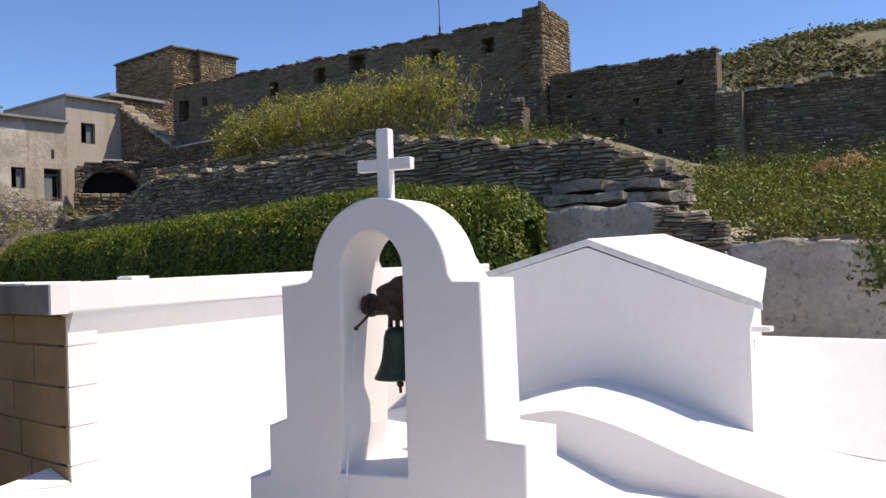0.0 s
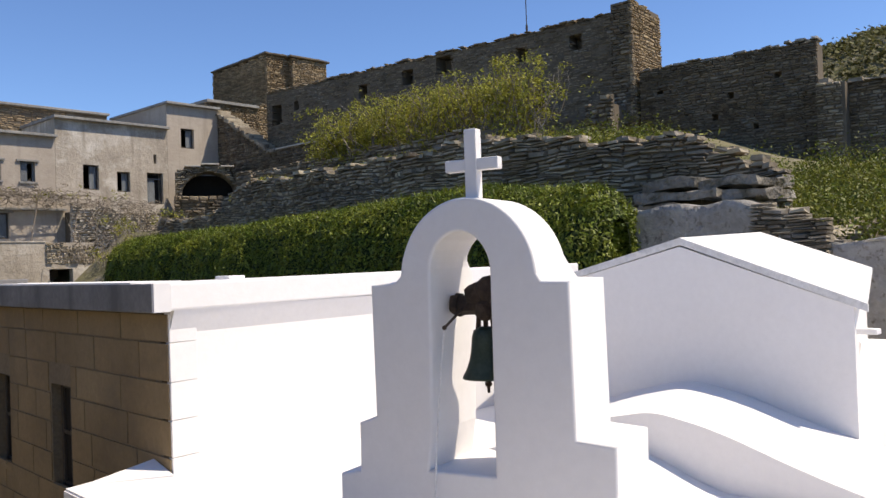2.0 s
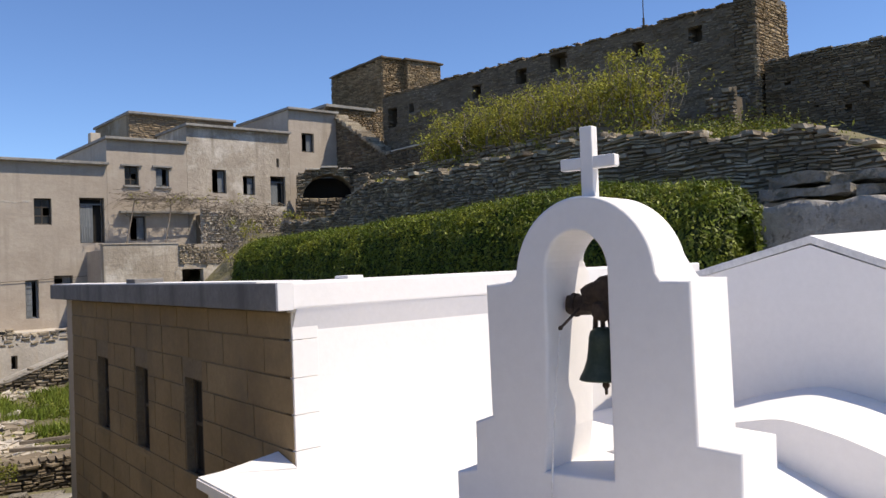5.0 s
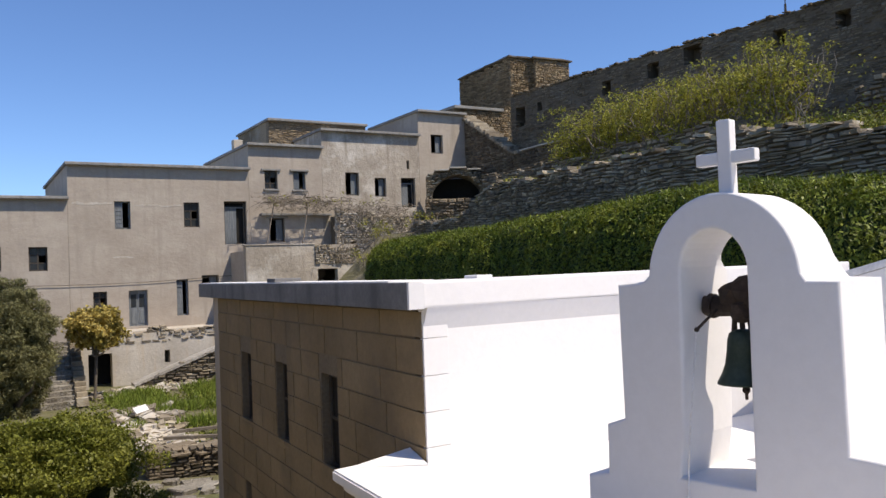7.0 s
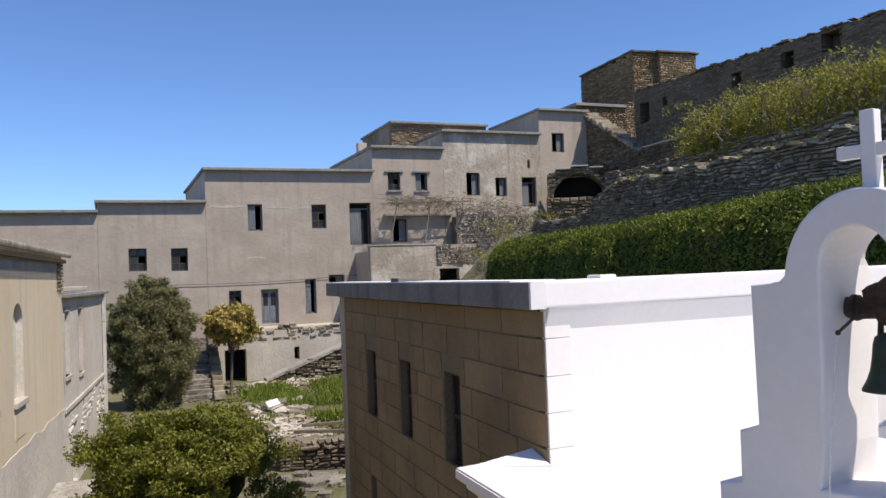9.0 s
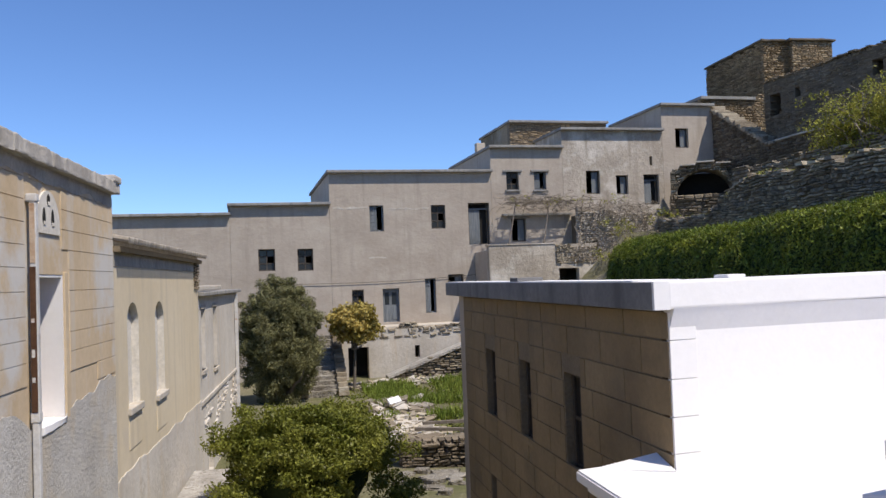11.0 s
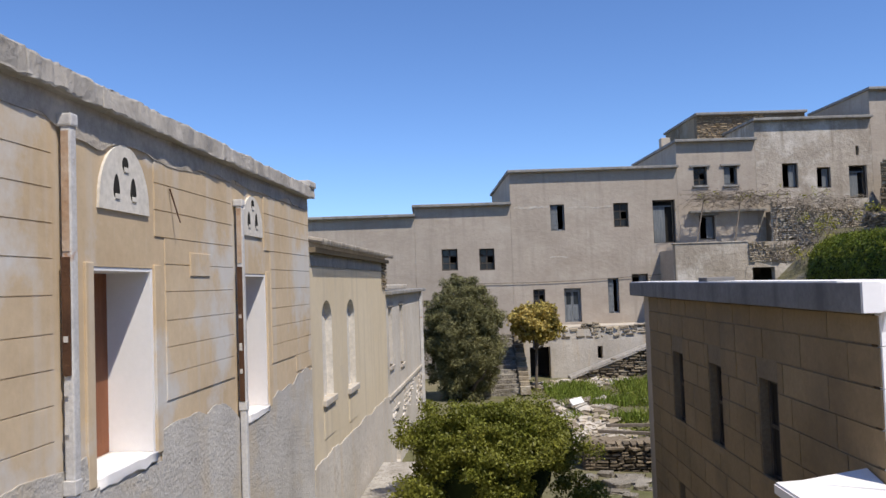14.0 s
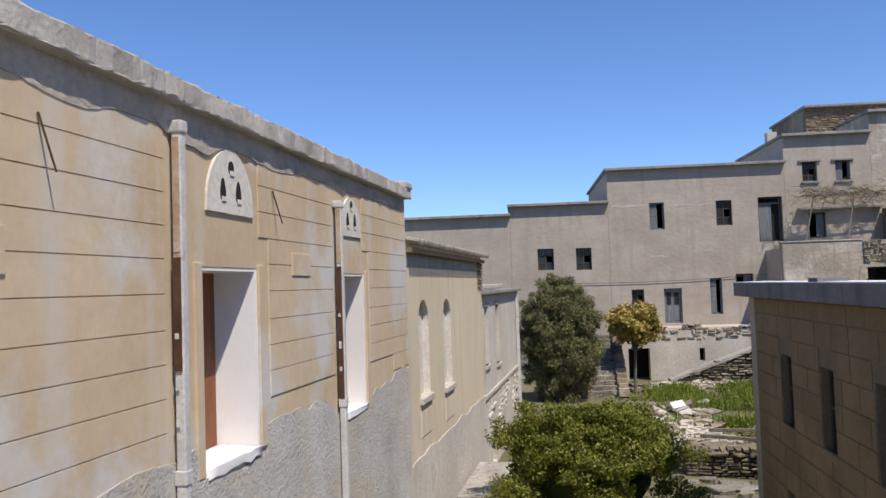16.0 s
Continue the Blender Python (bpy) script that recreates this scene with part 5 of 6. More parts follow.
stone_mass("front_stonework", [[(x, y - 0.16, z) for x, y, z in b] for b in stones(-1.8, 2.2, 8.2, 10.5, top=vtop, w=(0.16, 0.45), h=(0.07, 0.16), out=(0.0, 0.1), seed=57, back=0.3, skip=mouth)], STONE, av)
for k, (xa, xb) in enumerate(((-1.3, -0.5), (-0.45, 0.5), (0.55, 1.3))):
    part("cap_slab", boxm(xa, xb, -0.35, 1.2, vtop((xa + xb) / 2) - 0.02, vtop((xa + xb) / 2) + 0.07, bevel=0.02), OLDWALL, av)
stone_mass("footing_stonework", [[(x, y - 0.35, z) for x, y, z in b] for b in stones(-1.9, 2.3, 6.2, 8.5, w=(0.2, 0.6), h=(0.09, 0.2), out=(0.0, 0.2), seed=53)], RUIN, av)
stone_mass("side_stonework", [[(x, y + 0.1, z) for x, y, z in b] for b in stones(1.7, 2.7, 6.2, 10.2, top=lambda x: 9.9 - 0.8 * (x - 1.7), w=(0.2, 0.5), h=(0.08, 0.18), out=(0.0, 0.15), seed=54)], RUIN, av)
# rubble wall below the middle houses
rw = thing("rubble_wall", "rubble wall under the stained house", "stone wall", H_POSE @ pose(0, -1.3, 0))
part("core", boxm(15.6, 21.6, 0.1, 1.2, 3.5, 7.9), BED, rw)
stone_mass("stonework", stones(15.4, 21.7, 3.6, 8.6, top=lambda x: 8.25 - 0.1 * (x - 15.4) + 0.15 * math.sin(x * 3), w=(0.18, 0.45), h=(0.08, 0.16), out=(0.0, 0.1), holes=[(16.1, 16.7, 5.6, 6.5)], seed=55), OLDWALL, rw)
# ramp wall by the yard
rampw = thing("ramp_wall", "broken dry-stone ramp wall beside the grassy yard", "stone wall", pose(4.7, 38.3, 0, 0, 0, 2))
bm = bmesh.new()
prism(bm, [(0, -0.3), (0.0, 0.1), (4.5, 1.75), (4.5, -0.3)], 0.08, 0.7)
part("core", bm, BED, rampw)
stone_mass("stonework", stones(0, 4.5, -0.1, 2.0, top=lambda x: 0.18 + 0.37 * x, w=(0.2, 0.6), h=(0.07, 0.16), out=(0.0, 0.15), seed=56), STONE, rampw)
bm = bmesh.new()
prism(bm, [(-0.1, 0.12), (4.5, 1.80), (4.5, 1.92), (-0.1, 0.24)], -0.12, 0.8)
part("coping", bm, OLDWHITE, rampw)

# old whitewashed terrace wall behind the church
tw = thing("old_terrace_wall", "weathered whitewashed stone terrace wall", "stone wall", along((14.2, 9.6), (14.2, -6.0)))


def tw_top(x):
    return 5.7 - 0.35 * step01(x, 2.6, 4.6) - 0.45 * step01(x, 3.6, 4.6) - 0.5 * step01(x, 6.0, 8.0) + 0.04 * math.sin(x * 5)


bm = bmesh.new()
prev = None
nzr = np.random.default_rng(4)
cols = []
for k in range(105):
    x = k * 0.15
    t = tw_top(x)
    cols.append([bm.verts.new((x, nzr.normal(0, 0.018), 2.2 + (t - 2.2) * j / 22)) for j in range(23)] + [bm.verts.new((x, 0.5, t + 0.02))])
for a, b in zip(cols, cols[1:]):
    for j in range(len(a) - 1):
        bm.faces.new((a[j], b[j], b[j + 1], a[j + 1]))
part("face", bm, OLDWHITE, tw, "", True)
coping_row(4.3, 15.4, tw_top, -0.04, 0.5, STONE_P, tw, 66, (0.12, 0.4), (0.03, 0.08))
# stacked thin stones where the old wall has broken away
stack = thing("stone_stack", "stacked thin brown stones in the broken wall", "stone wall", along((14.15, 6.4), (14.15, 5.0)))
part("core", boxm(0.05, 1.1, 0.1, 0.6, 4.0, 5.25), BED, stack)
stone_mass("stonework", stones(0, 1.35, 4.3, 6.0, top=lambda x: 5.6 - 0.2 * x + 0.06 * math.sin(x * 9), w=(0.15, 0.5), h=(0.05, 0.11), out=(0.0, 0.16), seed=67), STONE, stack)
# rock slabs at the end of the hedge
slabs = thing("rock_ledge", "grey rock ledges with flat slabs", "rock", pose(14.6, 7.4, 0))
for k, (x0, x1, y0, y1, z0, z1) in enumerate([(0.5, 2.1, 0.55, 1.75, 6.1, 6.34), (0.5, 2.0, -0.75, 0.5, 6.06, 6.24), (0.1, 1.7, -0.1, 1.7, 5.82, 6.02), (0.2, 1.6, -1.0, -0.15, 5.78, 5.96), (-0.1, 1.2, 0.6, 2.0, 5.5, 5.74), (0.0, 1.2, -0.7, 0.5, 5.52, 5.7)]):
    bm = bmesh.new()
    vs = box(bm, x0, x1, y0, y1, z0, z1)
    bmesh.ops.subdivide_edges(bm, edges=list(bm.edges), cuts=6, use_grid_fill=True)
    for v in bm.verts:
        v.co += noise.noise_vector(v.co * 1.7 + Vector((k, 0, 0))) * 0.11 + noise.noise_vector(v.co * 6) * 0.03
    part("slab", bm, ROCK, slabs)
for k in range(70):
    r2 = random.Random(k)
    s = r2.uniform(0.06, 0.24)
    x, y = 14.4 + r2.uniform(0, 2.5), r2.uniform(3.4, 7.6)
    z = ground_z(x, y)
    bm = bmesh.new()
    vs = box(bm, -s * 1.4, s * 1.4, -s, s, -s * 0.5, s * 0.4)
    for v in bm.verts:
        v.co += Vector((r2.uniform(-1, 1), r2.uniform(-1, 1), r2.uniform(-1, 1))) * s * 0.3
    ob = tagged(part("loose_stone", bm, STONE_P), "loose grey stone on the slope", "stone", "loose stones on the slope")
    ob.matrix_world = pose(x, y, z + s * 0.2, r2.uniform(-20, 20), r2.uniform(-20, 20), r2.uniform(0, 180))

# ---------------- yard rubble, slabs and clutter ----------------
for k in range(260):
    r2 = random.Random(900 + k)
    u = r2.random()
    if u < 0.62:
        y = r2.uniform(21.5, 31)
        x = 3.5 + (y - 21.5) * 0.06 + r2.gauss(0, 0.55)
        if y < 23:
            x += 0.3
    else:
        x, y = r2.uniform(2.6, 8.0), r2.uniform(36.6, 38.2)
    s = r2.uniform(0.08, 0.27)
    bm = bmesh.new()
    box(bm, -s * r2.uniform(1, 1.9), s * r2.uniform(1, 1.9), -s, s, -s * 0.35, s * 0.35, bevel=s * 0.12)
    for v in bm.verts:
        v.co += Vector((r2.uniform(-1, 1), r2.uniform(-1, 1), r2.uniform(-1, 1))) * s * 0.14
    ob = tagged(part("rubble_stone", bm, OLDWALL if r2.random() < 0.45 else STONE_P), "pale rubble stone lying in the yard", "stone", "rubble stones in the yard")
    ob.matrix_world = pose(x, y, ground_z(x, y) + s * 0.15 + (0.08 * r2.random() if u < 0.62 else 0), r2.uniform(-18, 18), r2.uniform(-18, 18), r2.uniform(0, 180))
for x, y, a, l in ((4.9, 24.4, 6, 2.0), (4.6, 23.2, -12, 2.2)):
    tagged(part("wooden_beam", boxm(-l / 2, l / 2, -0.05, 0.05, -0.04, 0.05, bevel=0.012), BARK), "weathered wooden beam lying on rubble", "beam", "beams in the yard").matrix_world = pose(x, y, 0.42, 3, 2, a)
tagged(part("white_slab", boxm(-0.24, 0.24, -0.13, 0.13, -0.025, 0.025, bevel=0.01), WHITEWASH), "tilted white board resting on rubble", "board").matrix_world = pose(3.62, 28.6, 0.55, 42, -8, 25)

low = thing("low_ruined_wall", "low grey ruined wall with a flat broken top", "stone wall", pose(2.75, 20.6, 0, 0, 0, -6))
part("core", boxm(0.1, 2.2, 0.1, 1.3, -0.3, 0.5), BED, low)
stone_mass("stonework", stones(0, 2.3, -0.3, 0.6, w=(0.12, 0.34), h=(0.06, 0.12), out=(0.0, 0.08), seed=81, back=0.3), RUIN, low)
sw_ = stone_mass("side_stonework", stones(0, 1.4, -0.3, 0.6, w=(0.12, 0.34), h=(0.06, 0.12), out=(0.0, 0.08), seed=82, back=0.3), RUIN, low)
sw_.matrix_local = pose(0.0, 1.4, 0, 0, 0, -90)
for k in range(16):
    r2 = random.Random(4000 + k)
    bm = boxm(-r2.uniform(.2, .4), r2.uniform(.2, .4), -r2.uniform(.12, .25), r2.uniform(.12, .25), 0, r2.uniform(.05, .1), bevel=0.012)
    for v in bm.verts:
        v.co += noise.noise_vector(v.co * 5 + Vector((k, 0, 0))) * 0.05
    part("top_slab", bm, STONE_P if k % 2 else RUIN, low).matrix_local = pose(0.25 + 0.26 * (k % 8), 0.2 + 0.55 * (k // 8) + r2.uniform(-.1, .1), 0.52 + r2.uniform(0, .06), r2.uniform(-6, 6), r2.uniform(-6, 6), r2.uniform(0, 180))
for k in range(34):
    r2 = random.Random(3000 + k)
    x, y, s = r2.uniform(1.9, 4.8), r2.uniform(16.2, 24.5), r2.uniform(0.1, 0.26)
    bm = boxm(-s * 1.3, s * 1.3, -s, s, -0.05, r2.uniform(0.03, 0.12), bevel=0.02)
    for v in bm.verts:
        v.co += Vector((r2.uniform(-1, 1), r2.uniform(-1, 1), r2.uniform(-.2, .2))) * s * 0.13
    tagged(part("flat_stone", bm, ROCK), "flat grey stone lying in the alley", "stone", "flat stones in the alley").matrix_world = pose(x, y, ground_z(x, y), r2.uniform(-5, 5), r2.uniform(-5, 5), r2.uniform(0, 180))

# ---------------- plants ----------------
nr = np.random.default_rng(12)


def plant(name, label, category, m=None):
    return thing(name, label, category, m)


# hedge along the terrace
hedge = plant("hedge", "long dense clipped green hedge", "hedge")


def hedge_mesh():
    ys = np.linspace(8.55, 31.2, 150)
    ang = np.linspace(-0.35, math.pi + 0.35, 17)
    V, F = [], []
    for y in ys:
        top = float(np.interp(y, (8.6, 12, 17, 22, 31), (6.0, 6.33, 6.15, 5.98, 5.88)))
        endf = min(1.0, math.sqrt(max(0.001, (y - 8.5) / 0.35)), math.sqrt(max(0.001, (31.2 - y) / 2.0)))
        for a in ang:
            bump = 1 + 0.24 * noise.noise((y * 0.55, a * 0.9, 1.0)) + 0.2 * noise.noise((y * 1.9, a * 1.6, 4.0))
            V.append((13.25 - math.cos(a) * 1.05 * bump * endf, y, 4.1 + (top - 4.1) * (0.15 + 0.85 * max(0, math.sin(a)) ** 0.7) * (0.6 + 0.4 * endf) * (0.93 + 0.07 * bump)))
    m = len(ang)
    for j in range(len(ys) - 1):
        for i in range(m - 1):
            F.append((j * m + i, j * m + i + 1, (j + 1) * m + i + 1, (j + 1) * m + i))
    return np.array(V), F


hv, hf = hedge_mesh()
# near-black green shell: the shade between the leaves, put into its colour
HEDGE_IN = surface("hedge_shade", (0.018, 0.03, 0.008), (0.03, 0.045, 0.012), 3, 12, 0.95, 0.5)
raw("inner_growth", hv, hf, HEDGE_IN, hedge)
cen = hv.mean(0)
quad = hv[np.array(hf)]
nrm = np.cross(quad[:, 1] - quad[:, 0], quad[:, 3] - quad[:, 0])
area = np.linalg.norm(nrm, axis=1)
nrm = nrm / (area[:, None] + 1e-9)
flip = (nrm * (quad.mean(1) - np.stack([np.full(len(quad), 13.25), quad.mean(1)[:, 1], np.full(len(quad), 4.8)], 1))).sum(1) < 0
nrm[flip] *= -1
pick = nr.choice(len(quad), 90000, p=area / area.sum())
uv = nr.uniform(0, 1, (90000, 2, 1))
P = quad[pick, 0] * (1 - uv[:, 0]) * (1 - uv[:, 1]) + quad[pick, 1] * uv[:, 0] * (1 - uv[:, 1]) + quad[pick, 2] * uv[:, 0] * uv[:, 1] + quad[pick, 3] * (1 - uv[:, 0]) * uv[:, 1]
P = P + nrm[pick] * (nr.uniform(-0.03, 0.10, (90000, 1)) + 0.07 * (nr.uniform(0, 1, (90000, 1)) > 0.93))
quads("foliage", leaves(P, nrm[pick] + np.array([0, 0, 0.5]), 0.05, nr, 0.42, 0.6), LEAF_HEDGE, hedge)
cs = [np.array([nr.uniform(12.45, 14.1), 8.75 + nr.uniform(-0.1, 0.25), nr.uniform(4.2, 5.75)]) for _ in range(60)]
quads("end_foliage", clump_cloud(cs, [0.2] * 60, 150, 0.045, nr, 0.42, 0.5), LEAF_HEDGE, hedge)
up = np.nonzero(nrm[pick][:, 2] > 0.25)[0][:30000]
S = P[up] + nr.normal(0, 0.03, (len(up), 3))
tip = S + np.stack([nr.normal(0, 0.035, len(up)), nr.normal(0, 0.035, len(up)), nr.uniform(0.03, 0.11, len(up))], 1)
side = nr.normal(0, 1, (len(up), 3)) * np.array([1, 1, 0.1])
side *= 0.012 / np.linalg.norm(side, axis=1)[:, None]
quads("new_growth", np.stack([S - side, S + side, tip + side * 0.3, tip - side * 0.3], 1), LEAF_HEDGE, hedge)

# big bush in the alley
bush = plant("bush", "large rounded yellow-green bush in the alley", "bush")
bm = bmesh.new()
limbs(bm, (0.2, 15.6, 0.0), [(-0.8, 15.3, 1.8), (1.1, 15.5, 1.9), (0.3, 16.3, 2.0), (0.2, 14.8, 1.7), (-0.3, 15.9, 2.1)], 0.09, nr)
part("trunk", bm, BARK, bush)
cs, rs = [], []
lobes = [((-0.7, 15.4, 2.25), 0.5), ((-1.15, 15.2, 1.95), 0.42), ((1.55, 15.6, 1.5), 0.6), ((1.75, 15.3, 0.9), 0.55), ((-1.3, 14.8, 1.0), 0.36), ((-1.0, 14.7, 0.85), 0.35), ((0.9, 14.5, 1.7), 0.6), ((0.0, 14.4, 1.6), 0.6), ((0.3, 15.5, 2.15), 0.6), ((1.0, 15.6, 2.0), 0.6)]
for k in range(34):
    d = nr.normal(0, 1, 3)
    d /= np.linalg.norm(d)
    d[2] = abs(d[2]) if nr.uniform() < 0.65 else d[2]
    lobes.append((np.array([0.33, 15.7, 1.15]) + d * np.array([1.2, 1.3, 1.05]), nr.uniform(0.34, 0.58)))
for c, r in lobes:
    for j in range(16):
        d = nr.normal(0, 1, 3)
        d /= np.linalg.norm(d)
        cs.append(np.asarray(c) + d * r * np.array([1, 1, 0.7]) * nr.uniform(0.5, 1.0))
        rs.append(nr.uniform(0.14, 0.27))
quads("foliage", clump_cloud([c + np.array([0.15, 0, 0.05]) for c in cs], rs, 150, 0.033, nr, 0.5, 0.3), LEAF_BUSH, bush)
# dark shell inside the bush paints the shade behind its leaves
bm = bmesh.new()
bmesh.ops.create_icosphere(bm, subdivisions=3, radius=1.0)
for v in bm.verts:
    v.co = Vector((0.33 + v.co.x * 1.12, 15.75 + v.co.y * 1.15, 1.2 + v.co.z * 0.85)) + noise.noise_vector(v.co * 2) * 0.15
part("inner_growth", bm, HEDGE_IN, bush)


def tree(name, label, base, height, crown_c, crown_r, n, per, leaf, mat, trunk_r, clump=(0.3, 0.5), inner=False, aspect=0.4, droop=0.0):
    t = plant(name, label, "tree")
    bx, by, bz = base
    cc, cr = np.array(crown_c, float), np.array(crown_r, float)
    bm = bmesh.new()
    fork = (bx + 0.1, by, bz + (cc[2] - cr[2] - bz) * 0.7 + 0.3)
    cyl(bm, (bx, by, bz - 0.1), fork, trunk_r, trunk_r * 0.8, 9)
    tips = [cc + nr.normal(0, 0.5, 3) * cr for _ in range(11)]
    limbs(bm, fork, tips, trunk_r * 0.6, nr, 5)
    part("trunk", bm, BARK, t)
    cs, rs = [], []
    for k in range(n):
        d = nr.normal(0, 1, 3)
        d /= np.linalg.norm(d)
        cs.append(cc + d * cr * nr.uniform(0.3, 1.0) ** 0.6 * nr.uniform(0.8, 1.12) + np.array([0, 0, -droop * abs(d[0])]))
        rs.append(nr.uniform(*clump))
    quads("crown", clump_cloud(cs, rs, per, leaf, nr, aspect, 0.3, 0.9, 1.0), mat, t)
    return t


tree("olive_tree", "dark grey-green olive tree beside the stairs", (-0.3, 34.0, 0), 5, (-0.3, 34.0, 2.45), (1.72, 1.5, 2.6), 720, 170, 0.075, LEAF_OLIVE, 0.16, (0.16, 0.4), aspect=0.2, droop=0.0)
tree("yellow_tree", "small yellow-leaved tree beside the cellar doorway", (2.85, 36.5, 0), 4, (2.9, 36.5, 2.95), (1.12, 1.0, 0.9), 110, 80, 0.085, LEAF_YELLOW, 0.07, (0.18, 0.34), aspect=0.55)

# spreading fig shrub on the terrace
fig = plant("fig_tree", "sprawling leafy yellow-green fig shrub above the retaining wall", "tree")
bm = bmesh.new()
cs, rs = [], []
for k in range(95):
    y = nr.uniform(16.0, 28.6)
    f = (28.6 - y) / 12.6
    top = 9.55 + 1.5 * step01(f, -0.02, 0.2) + 0.45 * step01(f, 0.5, 0.8) - 1.0 * step01(f, 0.9, 1.05)
    tip = Vector((20.9 + nr.normal(0, 0.6), y + nr.normal(0, 0.25), top - abs(nr.normal(0, 0.35))))
    root = Vector((20.9 + nr.normal(0, 0.2), y + nr.normal(0, 0.7) + 0.4, 8.6))
    limbs(bm, root, [tip, tip + Vector(nr.normal(0, 0.25, 3)), tip + Vector(nr.normal(0, 0.3, 3))], 0.03, nr, 4)
    for j in range(13):
        c = root.lerp(tip, nr.uniform(0.15, 1.0)) + Vector(nr.normal(0, 0.34, 3))
        c.z = min(c.z, top + 0.1)
        cs.append(np.array(c))
        rs.append(nr.uniform(0.16, 0.5))
tagged(part("branchwork", bm, TWIG, fig), kind="stuff")
quads("foliage", clump_cloud(cs, rs, 27, 0.056, nr, 0.5, 0.1, 0.9, 1.0), LEAF_FIG, fig)


def scatter(name, label, category, mat, spots, per, rad, leaf, lift=0.1, aspect=0.45, up=0.5):
    t = tagged(new(name), label, category, kind="stuff")
    P, N = [], []
    for x, y in spots:
        q = nr.normal(0, rad, (per, 2)) + (x, y)
        hump = lift * nr.uniform(0.3, 2.2)
        for a, b in q:
            P.append((a, b, ground_z(a, b) + abs(nr.normal(0, hump))))
            N.append((nr.normal(0, .4), nr.normal(0, .4), up))
    P, N = np.array(P), np.array(N)
    N[:, :2] *= 0.7
    quads("foliage", leaves(P, N, leaf, nr, aspect, 0.6), mat, t)
    return t


scatter("groundcover", "green trailing groundcover on the terrace slope", "plants", LEAF_IVY,
        [(nr.uniform(15.1, 25), nr.uniform(-6, 6.6)) for _ in range(460)] + [(nr.uniform(17.8, 26), nr.uniform(6, 9.5)) for _ in range(110)] + [(nr.uniform(17.9, 24), nr.uniform(8.0, 16)) for _ in range(130)], 180, 0.32, 0.05, 0.2)
trail = thing("trailing_plant", "yellow-green plant trailing over the old wall", "plants", kind="stuff")
P = []
for k in range(34):
    y0 = nr.uniform(-3.0, 2.9)
    ln = 0.2 + 0.5 * abs(nr.normal(0, 0.6)) + (0.35 if 2.2 < y0 < 2.8 else 0)
    x0 = 9.6 - y0
    for j in range(90):
        P.append((14.1 + nr.uniform(-0.1, 0.3), y0 + nr.normal(0, 0.16), tw_top(x0) + 0.12 - ln * nr.uniform(0, 1)))
P = np.array(P)
quads("foliage", leaves(P, np.tile([-1.0, 0, 0.5], (len(P), 1)), 0.055, nr, 0.45, 0.6), LEAF_IVY, trail)
dry = plant("dry_shrub", "rounded dry orange-brown shrub on the slope", "shrub")
dc = np.array([23.0, 5.1, ground_z(23.0, 5.1) + 0.1])
cs = []
for k in range(70):
    d = nr.normal(0, 1, 3)
    d /= np.linalg.norm(d)
    cs.append(dc + np.array([d[0] * 0.7, d[1] * 0.85, abs(d[2]) * 0.5]) * nr.uniform(0.6, 1.0))
quads("foliage", clump_cloud(cs, [0.2] * 70, 170, 0.035, nr, 0.4, 0.3), LEAF_DRY, dry)
tufts = thing("terrace_weeds", "pale weeds and dry stalks along the wall top", "plants", kind="stuff")
P = []
for k in range(60):
    y0 = nr.uniform(9, 33)
    for j in range(40):
        P.append((17.6 + abs(nr.normal(0, 0.5)), y0 + nr.normal(0, 0.35), ret_top(36 - y0) + abs(nr.normal(0, 0.09))))
P = np.array(P)
quads("foliage", leaves(P, np.tile([-0.6, 0, 0.6], (len(P), 1)), 0.08, nr, 0.25, 0.8), LEAF_FIG, tufts)
scatter("yard_weeds", "patchy weeds among the yard rubble", "plants", LEAF_IVY, [(nr.uniform(2.2, 7.5), nr.uniform(22, 38)) for _ in range(70)], 60, 0.3, 0.06, 0.1)
hillveg = thing("hill_scrub", "low dark green scrub covering the far hillside", "plants", kind="stuff")
SCRUB = leaf_mat("scrub_leaf", (0.065, 0.07, 0.023), (0.145, 0.137, 0.052), 0.3, 0.7, 0.5)
P = []
for k in range(9000):
    a, r = radians(nr.uniform(58, 94)), nr.uniform(48, 175)
    x, y = r * math.sin(a), r * math.cos(a)
    if noise.noise((x * 0.07, y * 0.07, 3.0)) < -0.3:
        continue
    z = ground_z(x, y)
    q = nr.normal(0, 1, (12, 3)) * np.array([0.8, 0.8, 0.3])
    q[:, 2] = np.abs(q[:, 2])
    P.append(q * nr.uniform(0.5, 1.3) + (x, y, z))
P = np.concatenate(P)
quads("foliage", leaves(P, np.tile([-0.2, -0.2, 0.9], (len(P), 1)), 0.3, nr, 0.7, 0.5), SCRUB, hillveg)

# grass in the yard
grass = thing("grass", "bright green long grass in the yard", "grass", kind="stuff")
n = 16000
gxs, gys = nr.uniform(3.2, 9.5, n), nr.uniform(27.5, 37.2, n)
gz = np.array([ground_z(a, b) for a, b in zip(gxs, gys)])
keep = np.array([noise.noise((a * 0.6, b * 0.6, 7.0)) > -0.08 - 0.25 * step01(b, 30.5, 33) for a, b in zip(gxs, gys)])
gxs, gys, gz = gxs[keep], gys[keep], gz[keep]
n = len(gxs)
h = nr.uniform(0.12, 0.38, n)
an = nr.uniform(0, math.pi, n)
ddx, ddy = np.cos(an) * 0.022, np.sin(an) * 0.022
lx, ly = nr.normal(0, 0.1, n), nr.normal(0, 0.1, n)
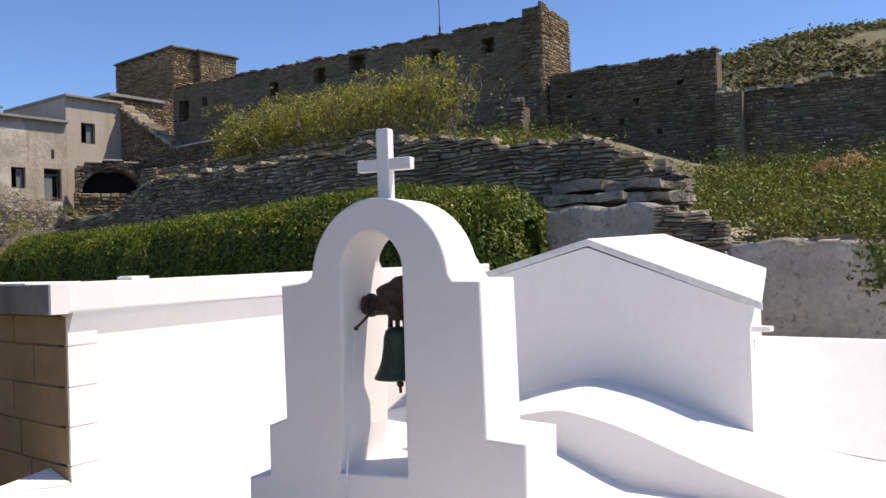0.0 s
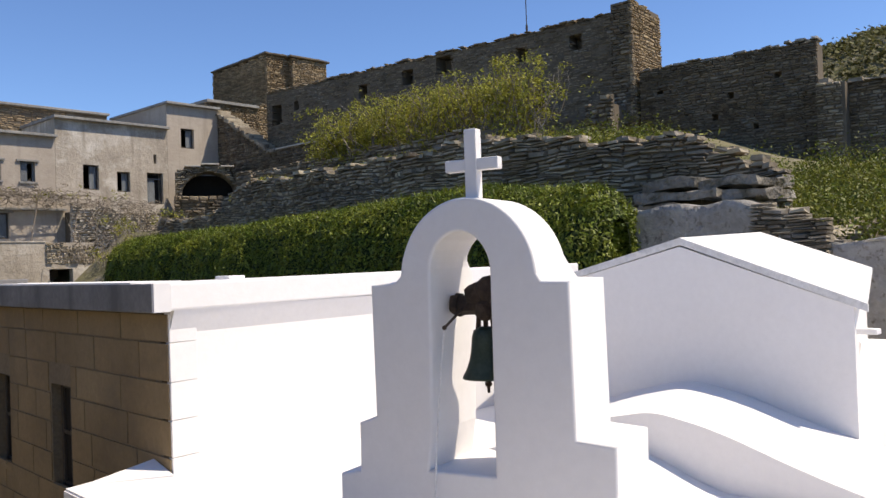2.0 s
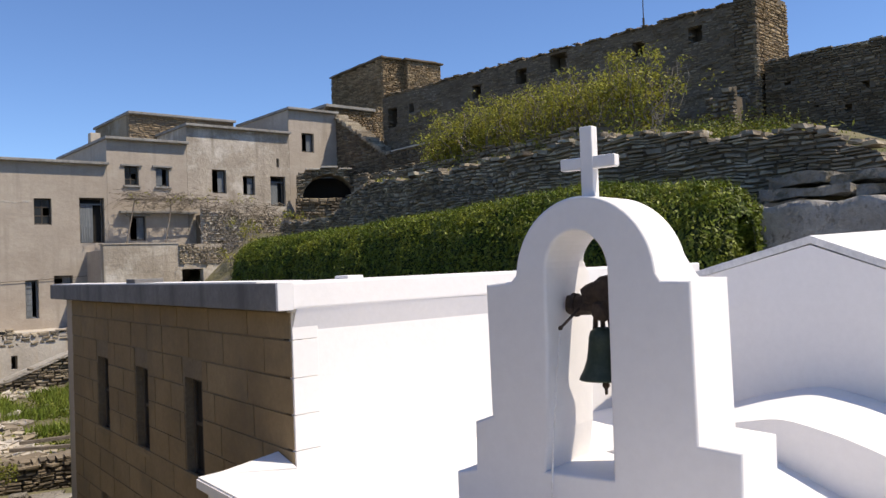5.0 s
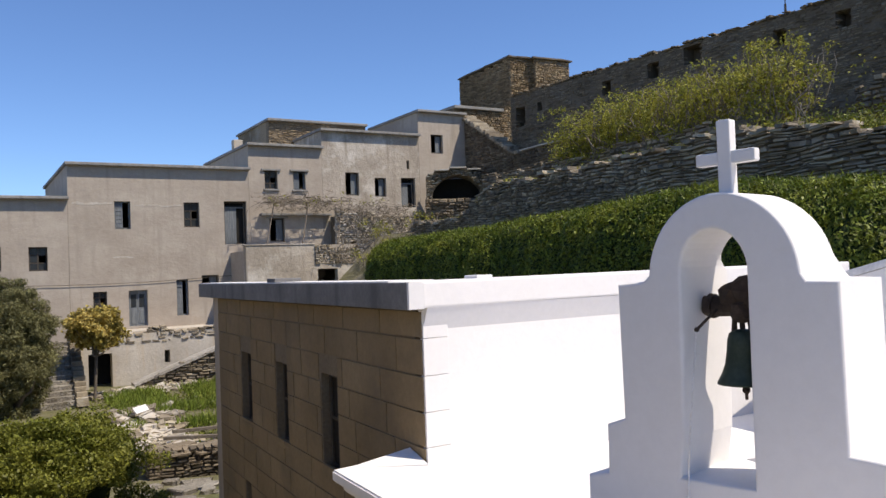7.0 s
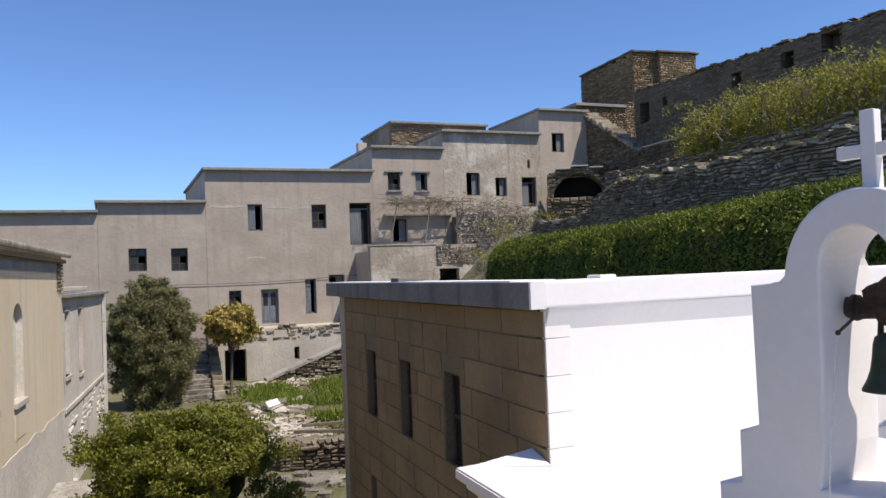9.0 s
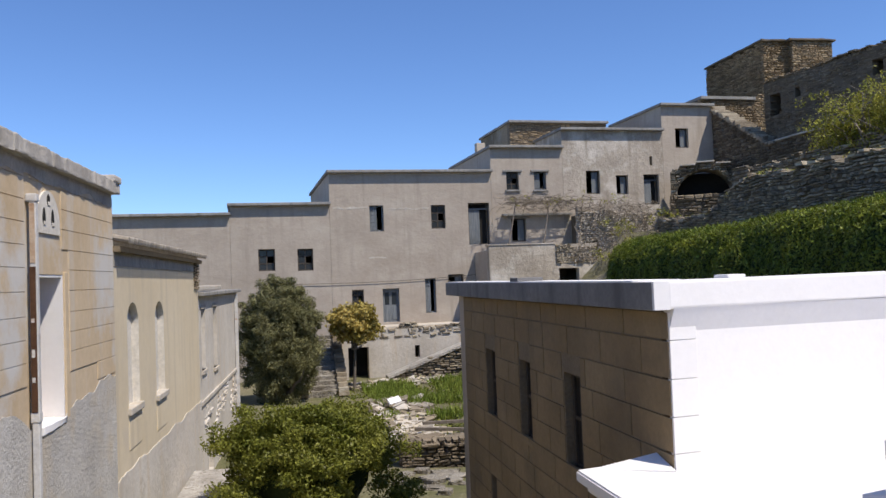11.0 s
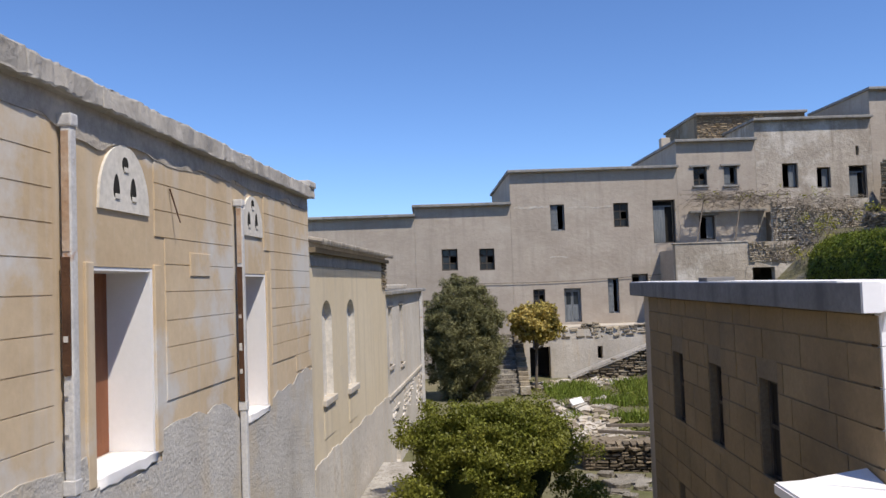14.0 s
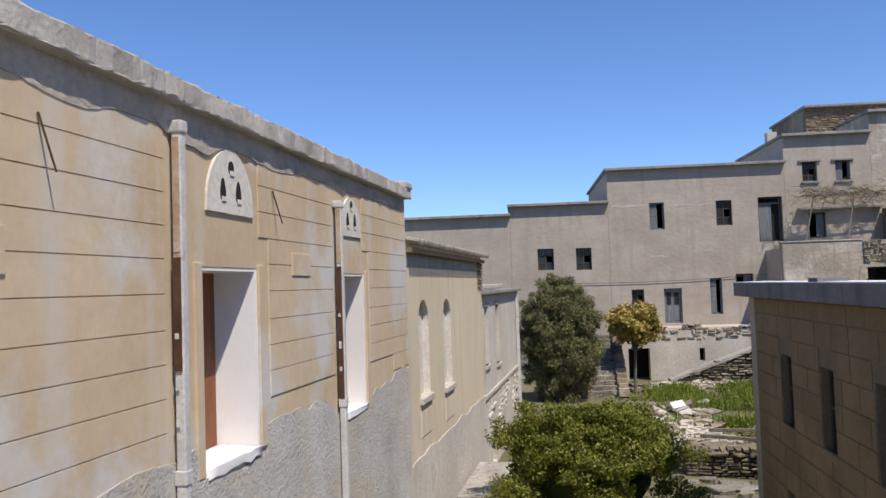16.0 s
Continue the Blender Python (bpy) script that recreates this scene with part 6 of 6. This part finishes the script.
G = np.stack([np.stack([gxs - ddx, gys - ddy, gz - 0.02], 1), np.stack([gxs + ddx, gys + ddy, gz - 0.02], 1),
              np.stack([gxs + lx + ddx * .3, gys + ly + ddy * .3, gz + h], 1), np.stack([gxs + lx - ddx * .3, gys + ly - ddy * .3, gz + h], 1)], 1)
quads("blades", G, GRASS, grass)

# bare vine on a pergola by the middle houses
vine = thing("bare_vine", "leafless tangled vine on a broken pergola", "vine", H_POSE)
for q0, q1 in (((11.1, -2.3, 5.9), (12.1, -1.0, 8.7)), ((13.0, -2.3, 5.9), (14.0, -1.0, 8.7)), ((15.0, -2.3, 5.9), (15.9, -1.0, 8.6)), ((11.6, -1.0, 8.62), (16.6, -0.9, 8.75))):
    bm = bmesh.new()
    cyl(bm, q0, q1, 0.035, 0.03, 6)
    part("pergola_pole", bm, BARK, vine)
part("beam", boxm(11.6, 15.6, -0.35, 0.0, 7.98, 8.10, bevel=0.02), SLAB, vine, "thin concrete ledge")
bm = bmesh.new()
for k in range(230):
    x = nr.uniform(11.3, 19.4)
    f = step01(x, 14.5, 18.0)
    p = Vector((x, nr.uniform(-1.5, -0.5) - 1.0 * f, 8.75 - 0.25 * f + nr.normal(0, 0.14) - abs(nr.normal(0, 0.5)) * f))
    for j in range(6):
        q = p + Vector((nr.normal(0, 0.26), nr.normal(0, 0.14), nr.normal(-0.03 - 0.06 * f, 0.12)))
        cyl(bm, p, q, 0.013, 0.009, 4)
        p = q
tagged(part("stem_tangle", bm, TWIG, vine), kind="stuff")
cs = [np.array([nr.uniform(11.5, 19.0), nr.uniform(-1.8, -0.6), 8.75 + nr.normal(0, 0.15)]) for _ in range(26)]
quads("foliage", clump_cloud(cs, [0.2] * 26, 14, 0.05, nr, 0.4, 0.2), LEAF_FIG, vine)
brush = thing("dry_brush", "grey leafless brush at the end of the hedge", "shrub", kind="stuff")
bm = bmesh.new()
for k in range(170):
    x, y = nr.uniform(14.2, 20.0), nr.uniform(35.0, 39.0)
    z = 5.0 + nr.uniform(0, 2.0)
    p = Vector((x, y, z))
    for j in range(4):
        q = p + Vector((nr.normal(0, 0.2), nr.normal(0, 0.2), abs(nr.normal(0.15, 0.2))))
        cyl(bm, p, q, 0.016, 0.01, 4)
        p = q
tagged(part("stem_tangle", bm, TWIG, brush), kind="stuff")
cs = []
for k in range(90):
    x, y = nr.uniform(14.8, 20.5), nr.uniform(30.5, 37.5)
    cs.append(np.array([x, y, ground_z(x, y) + nr.uniform(0.0, 0.25)]))
quads("low_growth", clump_cloud(cs, [0.3] * 90, 90, 0.06, nr, 0.4, 0.3), LEAF_OLIVE, brush)
cs = [np.array([nr.uniform(15, 20.5), nr.uniform(36, 39), nr.uniform(5.0, 7.6)]) for _ in range(40)]
quads("foliage", clump_cloud(cs, [0.35] * 40, 50, 0.07, nr, 0.4, 0.3), LEAF_FIG, brush)
# service cable along the facade
cable = thing("service_cable", "thin dark cable strung along the facade", "cable", H_POSE)
bm = bmesh.new()
prev = None
for k in range(25):
    f = k / 24
    q = Vector((0.5 + 9.5 * f, -0.06, 4.72 + 0.16 * f - 0.10 * math.sin(math.pi * f)))
    if prev:
        cyl(bm, prev, q, 0.013, 0.013, 5)
    prev = q
part("wire", bm, WOOD_DARK, cable)
